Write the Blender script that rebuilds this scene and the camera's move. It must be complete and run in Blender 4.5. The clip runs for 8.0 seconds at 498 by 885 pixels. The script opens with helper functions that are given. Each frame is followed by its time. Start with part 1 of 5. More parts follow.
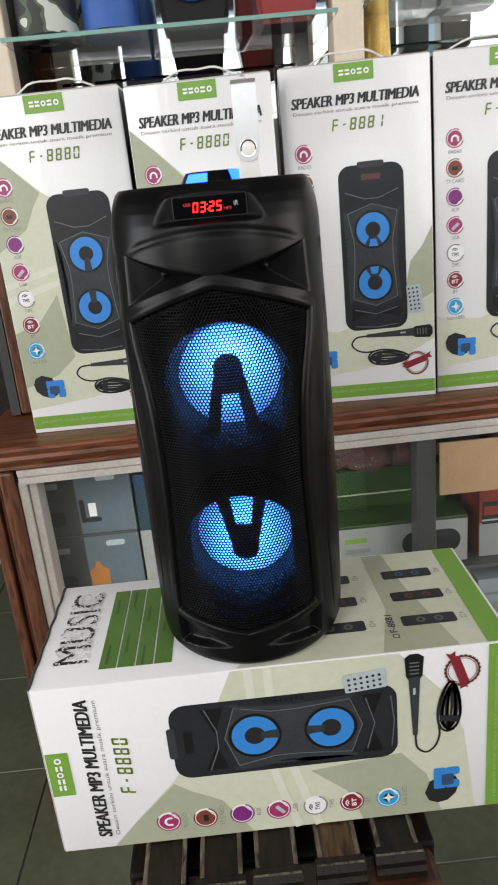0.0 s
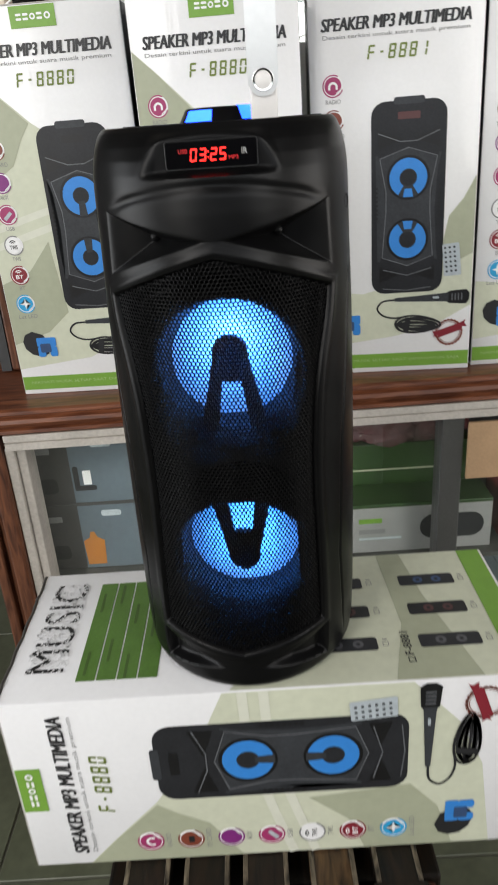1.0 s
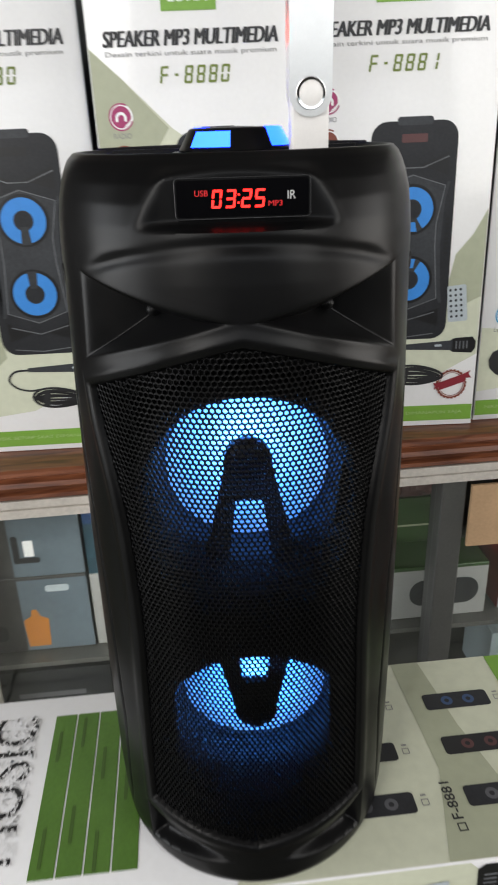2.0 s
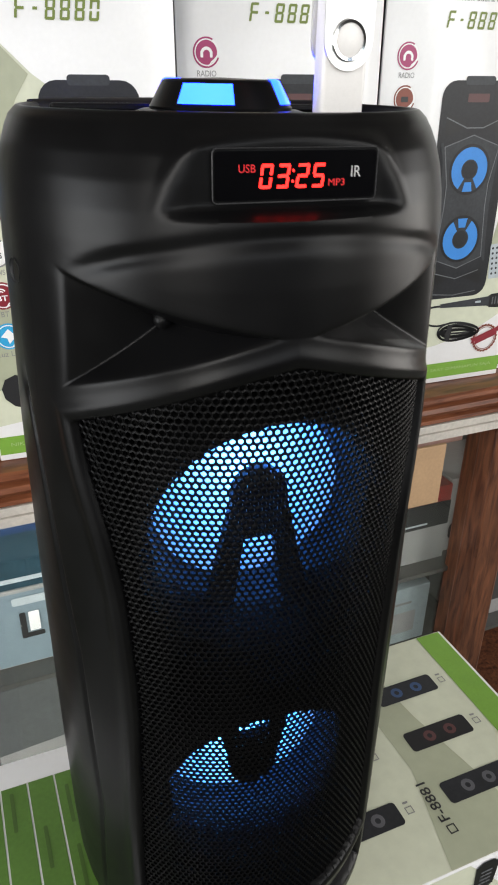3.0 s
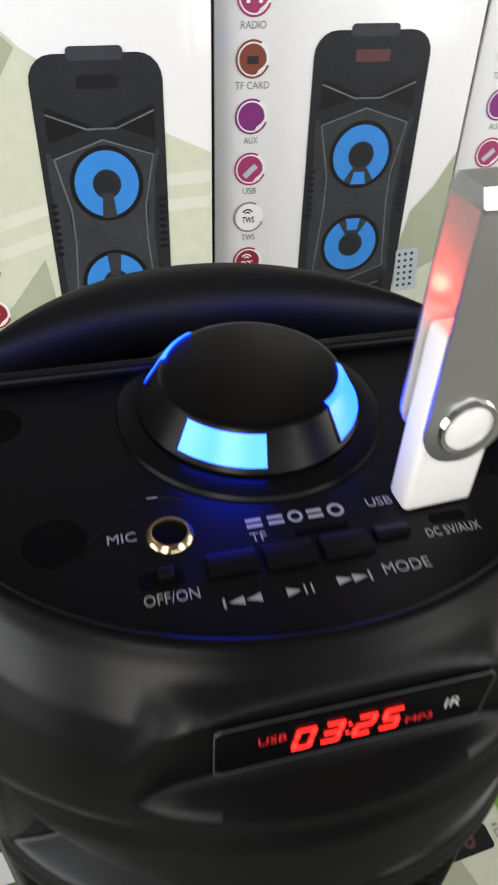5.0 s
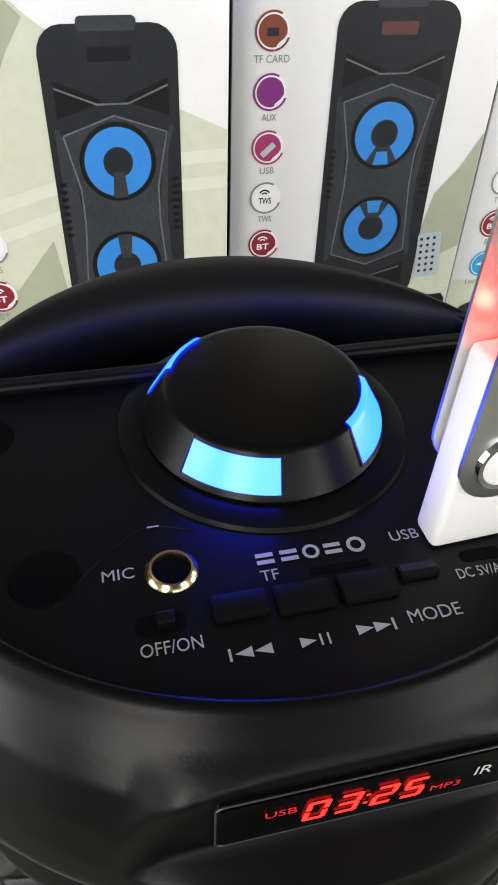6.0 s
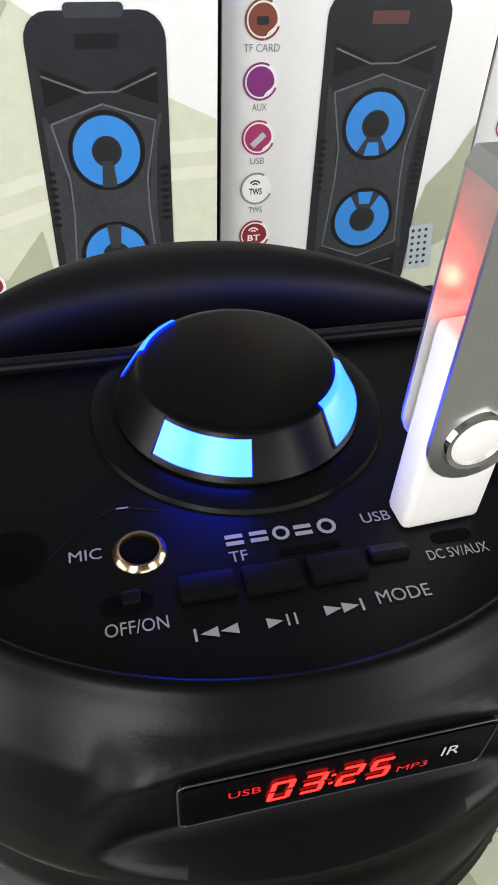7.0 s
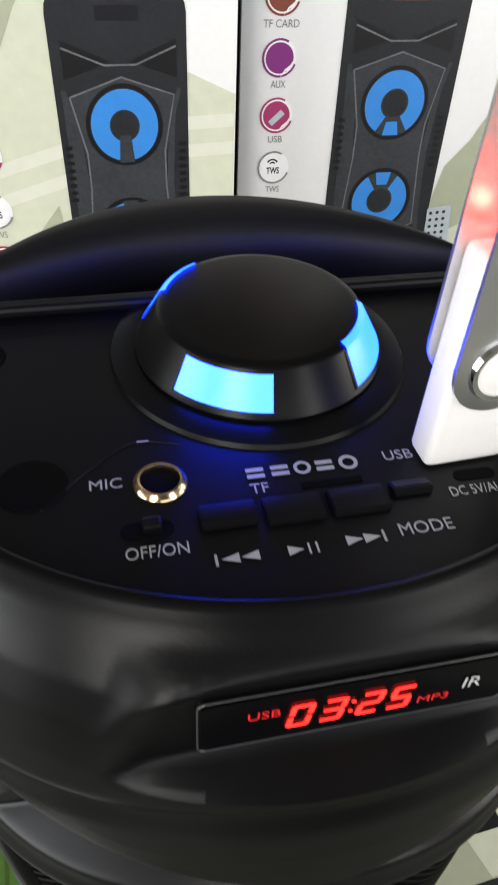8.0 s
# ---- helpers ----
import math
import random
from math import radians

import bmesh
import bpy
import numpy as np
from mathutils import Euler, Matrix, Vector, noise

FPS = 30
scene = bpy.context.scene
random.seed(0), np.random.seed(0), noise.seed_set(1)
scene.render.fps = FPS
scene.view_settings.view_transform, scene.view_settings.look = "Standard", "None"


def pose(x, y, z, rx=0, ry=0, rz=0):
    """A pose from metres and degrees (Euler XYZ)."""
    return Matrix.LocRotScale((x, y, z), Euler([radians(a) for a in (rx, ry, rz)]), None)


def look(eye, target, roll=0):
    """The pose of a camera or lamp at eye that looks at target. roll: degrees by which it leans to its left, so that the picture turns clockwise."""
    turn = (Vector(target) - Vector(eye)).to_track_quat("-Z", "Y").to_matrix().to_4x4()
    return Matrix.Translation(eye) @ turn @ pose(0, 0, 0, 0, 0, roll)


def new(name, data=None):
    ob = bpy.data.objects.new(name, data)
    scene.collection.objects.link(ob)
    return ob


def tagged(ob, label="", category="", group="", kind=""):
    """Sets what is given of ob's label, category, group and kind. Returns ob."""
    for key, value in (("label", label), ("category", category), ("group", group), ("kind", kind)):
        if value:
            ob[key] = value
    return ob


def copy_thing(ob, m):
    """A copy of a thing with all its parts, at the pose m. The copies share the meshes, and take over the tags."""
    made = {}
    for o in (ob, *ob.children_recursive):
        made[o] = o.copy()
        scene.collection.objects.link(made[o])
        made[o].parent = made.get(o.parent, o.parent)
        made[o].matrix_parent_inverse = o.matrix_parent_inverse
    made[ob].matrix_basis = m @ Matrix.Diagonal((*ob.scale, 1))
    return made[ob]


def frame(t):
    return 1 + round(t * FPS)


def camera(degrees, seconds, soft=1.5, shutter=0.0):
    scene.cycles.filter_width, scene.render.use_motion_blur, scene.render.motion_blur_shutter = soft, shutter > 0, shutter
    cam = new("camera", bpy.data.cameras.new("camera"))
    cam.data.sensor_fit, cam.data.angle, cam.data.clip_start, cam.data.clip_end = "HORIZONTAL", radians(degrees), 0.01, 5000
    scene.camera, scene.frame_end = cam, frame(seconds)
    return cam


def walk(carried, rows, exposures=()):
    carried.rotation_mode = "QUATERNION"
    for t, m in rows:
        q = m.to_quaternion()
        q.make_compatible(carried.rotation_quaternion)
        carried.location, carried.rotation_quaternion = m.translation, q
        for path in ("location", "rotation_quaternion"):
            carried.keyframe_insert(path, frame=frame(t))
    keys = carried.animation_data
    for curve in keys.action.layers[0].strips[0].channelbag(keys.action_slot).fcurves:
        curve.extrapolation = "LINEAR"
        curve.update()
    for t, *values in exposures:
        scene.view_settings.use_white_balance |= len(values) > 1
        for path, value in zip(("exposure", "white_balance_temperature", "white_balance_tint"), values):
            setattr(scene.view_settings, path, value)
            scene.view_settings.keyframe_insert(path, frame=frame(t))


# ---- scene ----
LENS = 38.6
cam = camera(LENS, 8.0, soft=1.8, shutter=0.5)
PATH = [
    (0, (0.002, -0.633, 0.415), (0.036, 1.253, -0.249), -5.5),
    (0.5, (0.01, -0.591, 0.408), (-0.012, 1.275, -0.312), -5.8),
    (1, (0.016, -0.528, 0.423), (-0.006, 1.296, -0.397), -4.0),
    (1.5, (0.007, -0.457, 0.44), (-0.038, 1.38, -0.349), -2.4),
    (1.7, (-0.004, -0.422, 0.437), (0.018, 1.414, -0.356), -2.0),
    (2.8, (-0.103, -0.288, 0.432), (0.517, 1.39, -0.46), -0.0),
    (3, (-0.108, -0.279, 0.434), (0.59, 1.36, -0.476), 1.0),
    (3.5, (-0.094, -0.23, 0.474), (0.456, 1.341, -0.634), -1.0),
    (4, (-0.065, -0.179, 0.518), (0.498, 1.179, -0.838), 1.0),
    (4.5, (-0.054, -0.156, 0.537), (0.515, 1.259, -0.757), 1.1),
    (5, (-0.047, -0.119, 0.538), (0.481, 1.298, -0.771), 3.1),
    (5.2, (-0.045, -0.11, 0.538), (0.46, 1.305, -0.782), 3.1),
    (6.3, (-0.04, -0.101, 0.534), (0.443, 1.281, -0.829), 3.4),
    (6.5, (-0.039, -0.101, 0.534), (0.445, 1.283, -0.826), 3.4),
    (7, (-0.036, -0.104, 0.532), (0.453, 1.272, -0.835), 3.7),
    (7.5, (-0.041, -0.104, 0.529), (0.422, 1.279, -0.84), 4.0),
    (8, (-0.04, -0.111, 0.522), (0.42, 1.266, -0.853), 3.8),
]
walk(cam, [(t, look(eye, target, roll)) for t, eye, target, roll in PATH],
     [(0, -0.1), (1.5, -0.12), (3.0, 0.07), (3.5, 0.2), (4.0, 0.65), (4.5, 0.3), (5.0, 0.12), (6.5, 0.22), (8.0, 0.27)])

# ---------------------------------------------------------------- light
world = bpy.data.worlds.new("sky")
scene.world = world
world.use_nodes = True
wn = world.node_tree.nodes
sky = wn.new("ShaderNodeTexSky")
sky.sky_type = "NISHITA"
sky.sun_disc = False
sky.sun_elevation = radians(38)
sky.sun_rotation = radians(215)
world.node_tree.links.new(sky.outputs[0], wn["Background"].inputs[0])
wn["Background"].inputs[1].default_value = 0.10

sun_data = bpy.data.lights.new("sun", "SUN")
sun_data.energy = 0.9
sun_data.angle = radians(12)
sun_data.color = (1.0, 0.96, 0.9)
sun = new("sun", sun_data)
sun.matrix_world = look((-1.5, -3.0, 3.0), (0, 0, 0))


def window_light(name, place, target, wide, high, watts, colour):
    data = bpy.data.lights.new(name, "AREA")
    data.shape, data.size, data.size_y = "RECTANGLE", wide, high
    data.energy, data.color = watts, colour
    ob = new(name, data)
    ob.matrix_world = look(place, target)
    return ob


window_light("shopfront_daylight", (-1.85, -2.4, 1.45), (-0.05, 0.1, 0.3), 1.0, 2.3, 52, (1.0, 0.975, 0.94))
window_light("shopfront_daylight", (1.95, -2.4, 1.45), (0.05, 0.1, 0.3), 1.0, 2.3, 43, (1.0, 0.975, 0.93))
window_light("shopfront_daylight", (0.0, -2.55, 1.08), (0.0, 0.1, 1.0), 2.5, 0.62, 10, (1.0, 0.975, 0.94))
window_light("side_window_daylight", (-2.36, -0.35, 0.45), (0, -0.3, 0.4), 1.5, 1.5, 42, (0.98, 0.99, 1.0))
window_light("side_window_daylight", (2.56, -0.35, 0.45), (0, -0.3, 0.4), 1.5, 1.5, 34, (1.0, 0.95, 0.90))


# ---------------------------------------------------------------- materials
def mat(name, colour, rough=0.5, metal=0.0, vary=0.08, scale=40.0, bump=0.0, fine=400.0, coat=0.0, spec=0.5, glow=None, power=0.0, trans=0.0, rvary=0.0):
    m = bpy.data.materials.new(name)
    m.use_nodes = True
    nt = m.node_tree
    b = nt.nodes["Principled BSDF"]
    b.inputs["Metallic"].default_value = metal
    b.inputs["Roughness"].default_value = rough
    b.inputs["Coat Weight"].default_value = coat
    b.inputs["Coat Roughness"].default_value = 0.12
    b.inputs["Specular IOR Level"].default_value = spec
    b.inputs["Transmission Weight"].default_value = trans
    if glow:
        b.inputs["Emission Color"].default_value = (*glow, 1)
        b.inputs["Emission Strength"].default_value = power
    tc = nt.nodes.new("ShaderNodeTexCoord")
    if vary > 0:
        n1 = nt.nodes.new("ShaderNodeTexNoise")
        n1.inputs["Scale"].default_value = scale
        n1.inputs["Detail"].default_value = 6
        nt.links.new(tc.outputs["Object"], n1.inputs["Vector"])
        n2 = nt.nodes.new("ShaderNodeTexNoise")
        n2.inputs["Scale"].default_value = scale * 9
        n2.inputs["Detail"].default_value = 3
        nt.links.new(tc.outputs["Object"], n2.inputs["Vector"])
        add = nt.nodes.new("ShaderNodeMath")
        add.operation = "ADD"
        nt.links.new(n1.outputs[0], add.inputs[0])
        nt.links.new(n2.outputs[0], add.inputs[1])
        ramp = nt.nodes.new("ShaderNodeMapRange")
        ramp.inputs["From Min"].default_value = 0.6
        ramp.inputs["From Max"].default_value = 1.4
        ramp.inputs["To Min"].default_value = 1 - vary
        ramp.inputs["To Max"].default_value = 1 + vary
        nt.links.new(add.outputs[0], ramp.inputs["Value"])
        mul = nt.nodes.new("ShaderNodeVectorMath")
        mul.operation = "SCALE"
        mul.inputs[0].default_value = colour
        nt.links.new(ramp.outputs[0], mul.inputs["Scale"])
        nt.links.new(mul.outputs[0], b.inputs["Base Color"])
        if rvary > 0:
            rr = nt.nodes.new("ShaderNodeMapRange")
            rr.inputs["From Min"].default_value = 0.35
            rr.inputs["From Max"].default_value = 0.65
            rr.inputs["To Min"].default_value = max(rough - rvary, 0.02)
            rr.inputs["To Max"].default_value = rough + rvary
            nt.links.new(n1.outputs[0], rr.inputs["Value"])
            nt.links.new(rr.outputs[0], b.inputs["Roughness"])
    else:
        b.inputs["Base Color"].default_value = (*colour, 1)
    if bump > 0:
        nb = nt.nodes.new("ShaderNodeTexNoise")
        nb.inputs["Scale"].default_value = fine
        nb.inputs["Detail"].default_value = 4
        nt.links.new(tc.outputs["Object"], nb.inputs["Vector"])
        bp = nt.nodes.new("ShaderNodeBump")
        bp.inputs["Strength"].default_value = bump
        bp.inputs["Distance"].default_value = 0.0006
        nt.links.new(nb.outputs[0], bp.inputs["Height"])
        nt.links.new(bp.outputs[0], b.inputs["Normal"])
    return m


def wood(name, dark, light, rough, stretch, scale, coat=0.0, bump=0.3):
    m = bpy.data.materials.new(name)
    m.use_nodes = True
    nt = m.node_tree
    b = nt.nodes["Principled BSDF"]
    b.inputs["Roughness"].default_value = rough
    b.inputs["Coat Weight"].default_value = coat
    b.inputs["Coat Roughness"].default_value = 0.2
    b.inputs["Specular IOR Level"].default_value = 0.28
    tc = nt.nodes.new("ShaderNodeTexCoord")
    mp = nt.nodes.new("ShaderNodeMapping")
    mp.inputs["Scale"].default_value = stretch
    nt.links.new(tc.outputs["Object"], mp.inputs["Vector"])
    n = nt.nodes.new("ShaderNodeTexNoise")
    n.inputs["Scale"].default_value = scale
    n.inputs["Detail"].default_value = 8
    n.inputs["Distortion"].default_value = 0.6
    nt.links.new(mp.outputs[0], n.inputs["Vector"])
    r = nt.nodes.new("ShaderNodeValToRGB")
    r.color_ramp.elements[0].position, r.color_ramp.elements[0].color = 0.32, (*dark, 1)
    r.color_ramp.elements[1].position, r.color_ramp.elements[1].color = 0.68, (*light, 1)
    nt.links.new(n.outputs[0], r.inputs[0])
    nt.links.new(r.outputs[0], b.inputs["Base Color"])
    bp = nt.nodes.new("ShaderNodeBump")
    bp.inputs["Strength"].default_value = bump
    bp.inputs["Distance"].default_value = 0.001
    nt.links.new(n.outputs[0], bp.inputs["Height"])
    nt.links.new(bp.outputs[0], b.inputs["Normal"])
    return m


def wrapped(name, colour):
    """Printed board under a thin clear film with soft vertical wrinkles."""
    m = mat(name, colour, 0.42, vary=0.03, scale=25, bump=0.05, fine=500)
    nt = m.node_tree
    b = nt.nodes["Principled BSDF"]
    tc = nt.nodes.new("ShaderNodeTexCoord")
    mp = nt.nodes.new("ShaderNodeMapping")
    mp.inputs["Scale"].default_value = (1, 1, 0.12)
    nt.links.new(tc.outputs["Object"], mp.inputs["Vector"])
    n = nt.nodes.new("ShaderNodeTexNoise")
    n.inputs["Scale"].default_value = 60
    n.inputs["Detail"].default_value = 3
    nt.links.new(mp.outputs[0], n.inputs["Vector"])
    bp = nt.nodes.new("ShaderNodeBump")
    bp.inputs["Strength"].default_value = 0.5
    bp.inputs["Distance"].default_value = 0.0015
    nt.links.new(n.outputs[0], bp.inputs["Height"])
    nt.links.new(bp.outputs[0], b.inputs["Coat Normal"])
    b.inputs["Coat Weight"].default_value = 0.5
    b.inputs["Coat Roughness"].default_value = 0.1
    return m


M_BLACK = mat("black_plastic", (0.0028, 0.0028, 0.0031), 0.34, vary=0.15, scale=30, bump=0.05, fine=1400, rvary=0.05, spec=0.17)
M_DEEP = mat("matt_black_plastic", (0.004, 0.004, 0.0045), 0.55, vary=0.15, scale=30, bump=0.1, fine=1500, spec=0.28)
M_PANEL = mat("control_panel_black", (0.0028, 0.0028, 0.0036), 0.40, vary=0.12, scale=60, bump=0.05, fine=2200, spec=0.19)
M_GRILL = mat("perforated_steel_black", (0.0016, 0.0016, 0.0018), 0.34, metal=0.0, vary=0.1, scale=50, spec=0.08)
M_CONE = mat("white_paper_cone", (0.42, 0.42, 0.42), 0.6, vary=0.05, scale=60, bump=0.1, fine=600)
M_RUBBER = mat("dark_rubber", (0.0045, 0.0045, 0.005), 0.65, vary=0.1, scale=80, spec=0.12)
M_HOLE = mat("hole_shade_black", (0.0012, 0.0012, 0.0012), 0.9, vary=0.1, scale=50, spec=0.1)
M_SCREEN = mat("smoked_screen", (0.002, 0.002, 0.0025), 0.22, vary=0.2, scale=200, spec=0.06)
M_RED = mat("red_segments", (0.3, 0.01, 0.01), 0.4, vary=0, glow=(1.0, 0.014, 0.010), power=4.5)
M_REDDIM = mat("red_small_segments", (0.3, 0.01, 0.01), 0.4, vary=0, glow=(1.0, 0.02, 0.03), power=0.5)
M_BLUE = mat("blue_lit_lens", (0.1, 0.3, 0.8), 0.3, vary=0, glow=(0.0012, 0.0165, 1.0), power=24.0)
M_MARK = mat("grey_print", (0.38, 0.39, 0.41), 0.5, vary=0.05, scale=300)
M_MARKW = mat("white_print", (0.5, 0.5, 0.5), 0.5, vary=0.05, scale=300)
M_GOLD = mat("brass_ring", (0.75, 0.58, 0.34), 0.18, metal=1.0, vary=0.05, scale=200)
M_STEEL = mat("brushed_steel", (0.86, 0.86, 0.85), 0.34, metal=1.0, vary=0.04, scale=200, bump=0.06, fine=900)
M_CHROME = mat("chrome", (0.8, 0.8, 0.8), 0.08, metal=1.0, vary=0.02, scale=200)
M_WHITEP = mat("white_plastic", (0.82, 0.80, 0.78), 0.32, vary=0.03, scale=150)
M_CARD = wrapped("white_printed_board", (0.76, 0.76, 0.76))
M_CARDX = mat("white_glossy_board", (0.76, 0.76, 0.77), 0.34, vary=0.03, scale=22, bump=0.05, fine=400, coat=0.15)
M_RAW = mat("grey_board_edge", (0.42, 0.40, 0.37), 0.8, vary=0.15, scale=200)
M_INK = mat("black_ink", (0.018, 0.018, 0.02), 0.4, vary=0.1, scale=80)
M_INK2 = mat("grey_ink", (0.22, 0.22, 0.22), 0.5, vary=0.1, scale=80)
M_GREEN = mat("green_ink", (0.17, 0.34, 0.045), 0.4, vary=0.08, scale=60)
M_OLIVE = mat("olive_ink", (0.15, 0.20, 0.035), 0.4, vary=0.08, scale=60)
M_DKGREEN = mat("dark_green_ink", (0.085, 0.18, 0.030), 0.42, vary=0.15, scale=40)
M_KHAKI = mat("khaki_ink", (0.37, 0.39, 0.28), 0.42, vary=0.08, scale=12)
M_KHAKI2 = mat("pale_khaki_ink", (0.57, 0.59, 0.46), 0.42, vary=0.08, scale=12)
M_KHAKI4 = mat("faint_khaki_ink", (0.64, 0.65, 0.55), 0.42, vary=0.06, scale=12)
M_RINGB = mat("blue_ink", (0.035, 0.22, 0.62), 0.4, vary=0.08, scale=90)
M_PIC = mat("charcoal_ink", (0.020, 0.021, 0.024), 0.36, vary=0.25, scale=40, spec=0.35)
M_PIC2 = mat("slate_ink", (0.036, 0.039, 0.044), 0.38, vary=0.25, scale=40, spec=0.35)
M_PICLINE = mat("pale_slate_ink", (0.11, 0.115, 0.125), 0.4, vary=0.4, scale=60)
M_EDGE = mat("screen_edge_glint", (0.035, 0.035, 0.037), 0.3, vary=0.5, scale=160)
M_LED = mat("red_led", (0.4, 0.02, 0.02), 0.3, vary=0, glow=(1.0, 0.02, 0.015), power=6.0)
M_PIC3 = mat("soot_ink", (0.007, 0.007, 0.008), 0.36, vary=0.2, scale=40)
M_MAROON = mat("maroon_ink", (0.22, 0.018, 0.03), 0.4, vary=0.1, scale=90)
M_PLUM = mat("plum_ink", (0.20, 0.025, 0.18), 0.4, vary=0.1, scale=90)
M_PINK = mat("rose_ink", (0.34, 0.035, 0.13), 0.4, vary=0.1, scale=90)
M_BROWNI = mat("brown_ink", (0.20, 0.05, 0.03), 0.4, vary=0.1, scale=90)
M_CYAN = mat("sky_blue_ink", (0.03, 0.33, 0.62), 0.4, vary=0.1, scale=90)
M_STRIPTXT = mat("deep_green_ink", (0.055, 0.11, 0.02), 0.45, vary=0.1, scale=90)
M_DIMBLUE = mat("dim_blue_ink", (0.035, 0.07, 0.16), 0.4, vary=0.1, scale=90)
M_DIMRED = mat("dim_red_ink", (0.09, 0.035, 0.035), 0.4, vary=0.1, scale=90)
M_DIMGREY = mat("dim_grey_ink", (0.09, 0.09, 0.10), 0.4, vary=0.1, scale=90)
M_PALEGREEN = mat("pale_green_ink", (0.34, 0.46, 0.20), 0.45, vary=0.1, scale=90)
M_SILVER = mat("silver_ink", (0.42, 0.47, 0.50), 0.4, vary=0.15, scale=120)
M_WHITEI = mat("white_ink", (0.82, 0.82, 0.82), 0.4, vary=0.03, scale=90)


# ---------------------------------------------------------------- helpers
def part(name, bm, material, parent=None, label="", smooth=None):
    me = bpy.data.meshes.new(name)
    bm.normal_update()
    bm.to_mesh(me)
    bm.free()
    me.materials.append(material)
    if smooth is not None:
        me.polygons.foreach_set("use_smooth", [True] * len(me.polygons))
        me.set_sharp_from_angle(angle=radians(smooth))
    ob = new(name, me)
    if parent is not None:
        ob.parent = parent
    if label:
        tagged(ob, label)
    return ob


def empty(name, m):
    ob = new(name)
    ob.matrix_world = m
    return ob


def box(x0, x1, y0, y1, z0, z1, bevel=0.0, segments=2, bm=None):
    own = bmesh.new()
    bmesh.ops.create_cube(own, size=1)
    bmesh.ops.scale(own, vec=(x1 - x0, y1 - y0, z1 - z0), verts=own.verts)
    bmesh.ops.translate(own, vec=((x0 + x1) / 2, (y0 + y1) / 2, (z0 + z1) / 2), verts=own.verts)
    if bevel > 0:
        bmesh.ops.bevel(own, geom=own.edges[:], offset=bevel, segments=segments, affect="EDGES", profile=0.5)
    if bm is None:
        return own
    me = bpy.data.meshes.new("tmp")
    own.to_mesh(me)
    own.free()
    bm.from_mesh(me)
    bpy.data.meshes.remove(me)
    return bm


def prism(points, along, bm=None):
    """A solid from a closed outline of 3D points, pushed along a vector."""
    bm = bm or bmesh.new()
    along = Vector(along)
    a = [bm.verts.new(Vector(p)) for p in points]
    b = [bm.verts.new(Vector(p) + along) for p in points]
    n = len(a)
    bm.faces.new(a)
    bm.faces.new(b[::-1])
    for i in range(n):
        bm.faces.new((a[i], b[i], b[(i + 1) % n], a[(i + 1) % n]))
    bmesh.ops.recalc_face_normals(bm, faces=bm.faces)
    return bm


def lathe(profile, segments=48, m=None, bm=None, a0=0.0, a1=360.0):
    """Turns (radius, z) pairs round the z axis."""
    bm = bm or bmesh.new()
    m = m or Matrix.Identity(4)
    full = abs(a1 - a0) >= 359.9
    count = segments if full else segments + 1
    rings = []
    for r, z in profile:
        ring = []
        for i in range(count):
            a = radians(a0 + (a1 - a0) * i / segments)
            ring.append(bm.verts.new(m @ Vector((r * math.sin(a), -r * math.cos(a), z))))
        rings.append(ring)
    for p, q in zip(rings, rings[1:]):
        for i in range(segments):
            j = (i + 1) % count
            bm.faces.new((p[i], p[j], q[j], q[i]))
    bmesh.ops.remove_doubles(bm, verts=bm.verts, dist=1e-6)
    bmesh.ops.recalc_face_normals(bm, faces=bm.faces)
    return bm


def tube(points, radius, sides=8, bm=None):
    bm = bm or bmesh.new()
    pts = [Vector(p) for p in points]
    rings = []
    for i, p in enumerate(pts):
        d = (pts[min(i + 1, len(pts) - 1)] - pts[max(i - 1, 0)]).normalized()
        ref = Vector((0, 0, 1)) if abs(d.z) < 0.9 else Vector((0, 1, 0))
        u = d.cross(ref).normalized()
        v = d.cross(u)
        rings.append([bm.verts.new(p + radius * (math.cos(2 * math.pi * k / sides) * u + math.sin(2 * math.pi * k / sides) * v)) for k in range(sides)])
    for a, b in zip(rings, rings[1:]):
        for k in range(sides):
            bm.faces.new((a[k], a[(k + 1) % sides], b[(k + 1) % sides], b[k]))
    bm.faces.new(rings[0])
    bm.faces.new(rings[-1][::-1])
    bmesh.ops.recalc_face_normals(bm, faces=bm.faces)
    return bm


def rounded(x0, x1, y0, y1, r, n=5):
    out = []
    for cx, cy, a in ((x1 - r, y1 - r, 0), (x0 + r, y1 - r, 90), (x0 + r, y0 + r, 180), (x1 - r, y0 + r, 270)):
        for i in range(n + 1):
            t = radians(a + 90 * i / n)
            out.append((cx + r * math.cos(t), cy + r * math.sin(t)))
    return out


def disc(cx, cy, r, n=28, a0=0, a1=360):
    full = abs(a1 - a0) >= 360
    k = n if full else n + 1
    return [(cx + r * math.cos(radians(a0 + (a1 - a0) * i / n)), cy + r * math.sin(radians(a0 + (a1 - a0) * i / n))) for i in range(k)]


def flat(outlines, m, bm=None):
    """Flat shapes from 2D outlines, laid out by the matrix m."""
    bm = bm or bmesh.new()
    for pts in outlines:
        f = bm.faces.new([bm.verts.new(m @ Vector((x, y, 0))) for x, y in pts])
        if len(pts) > 4:
            bmesh.ops.triangulate(bm, faces=[f])
    return bm


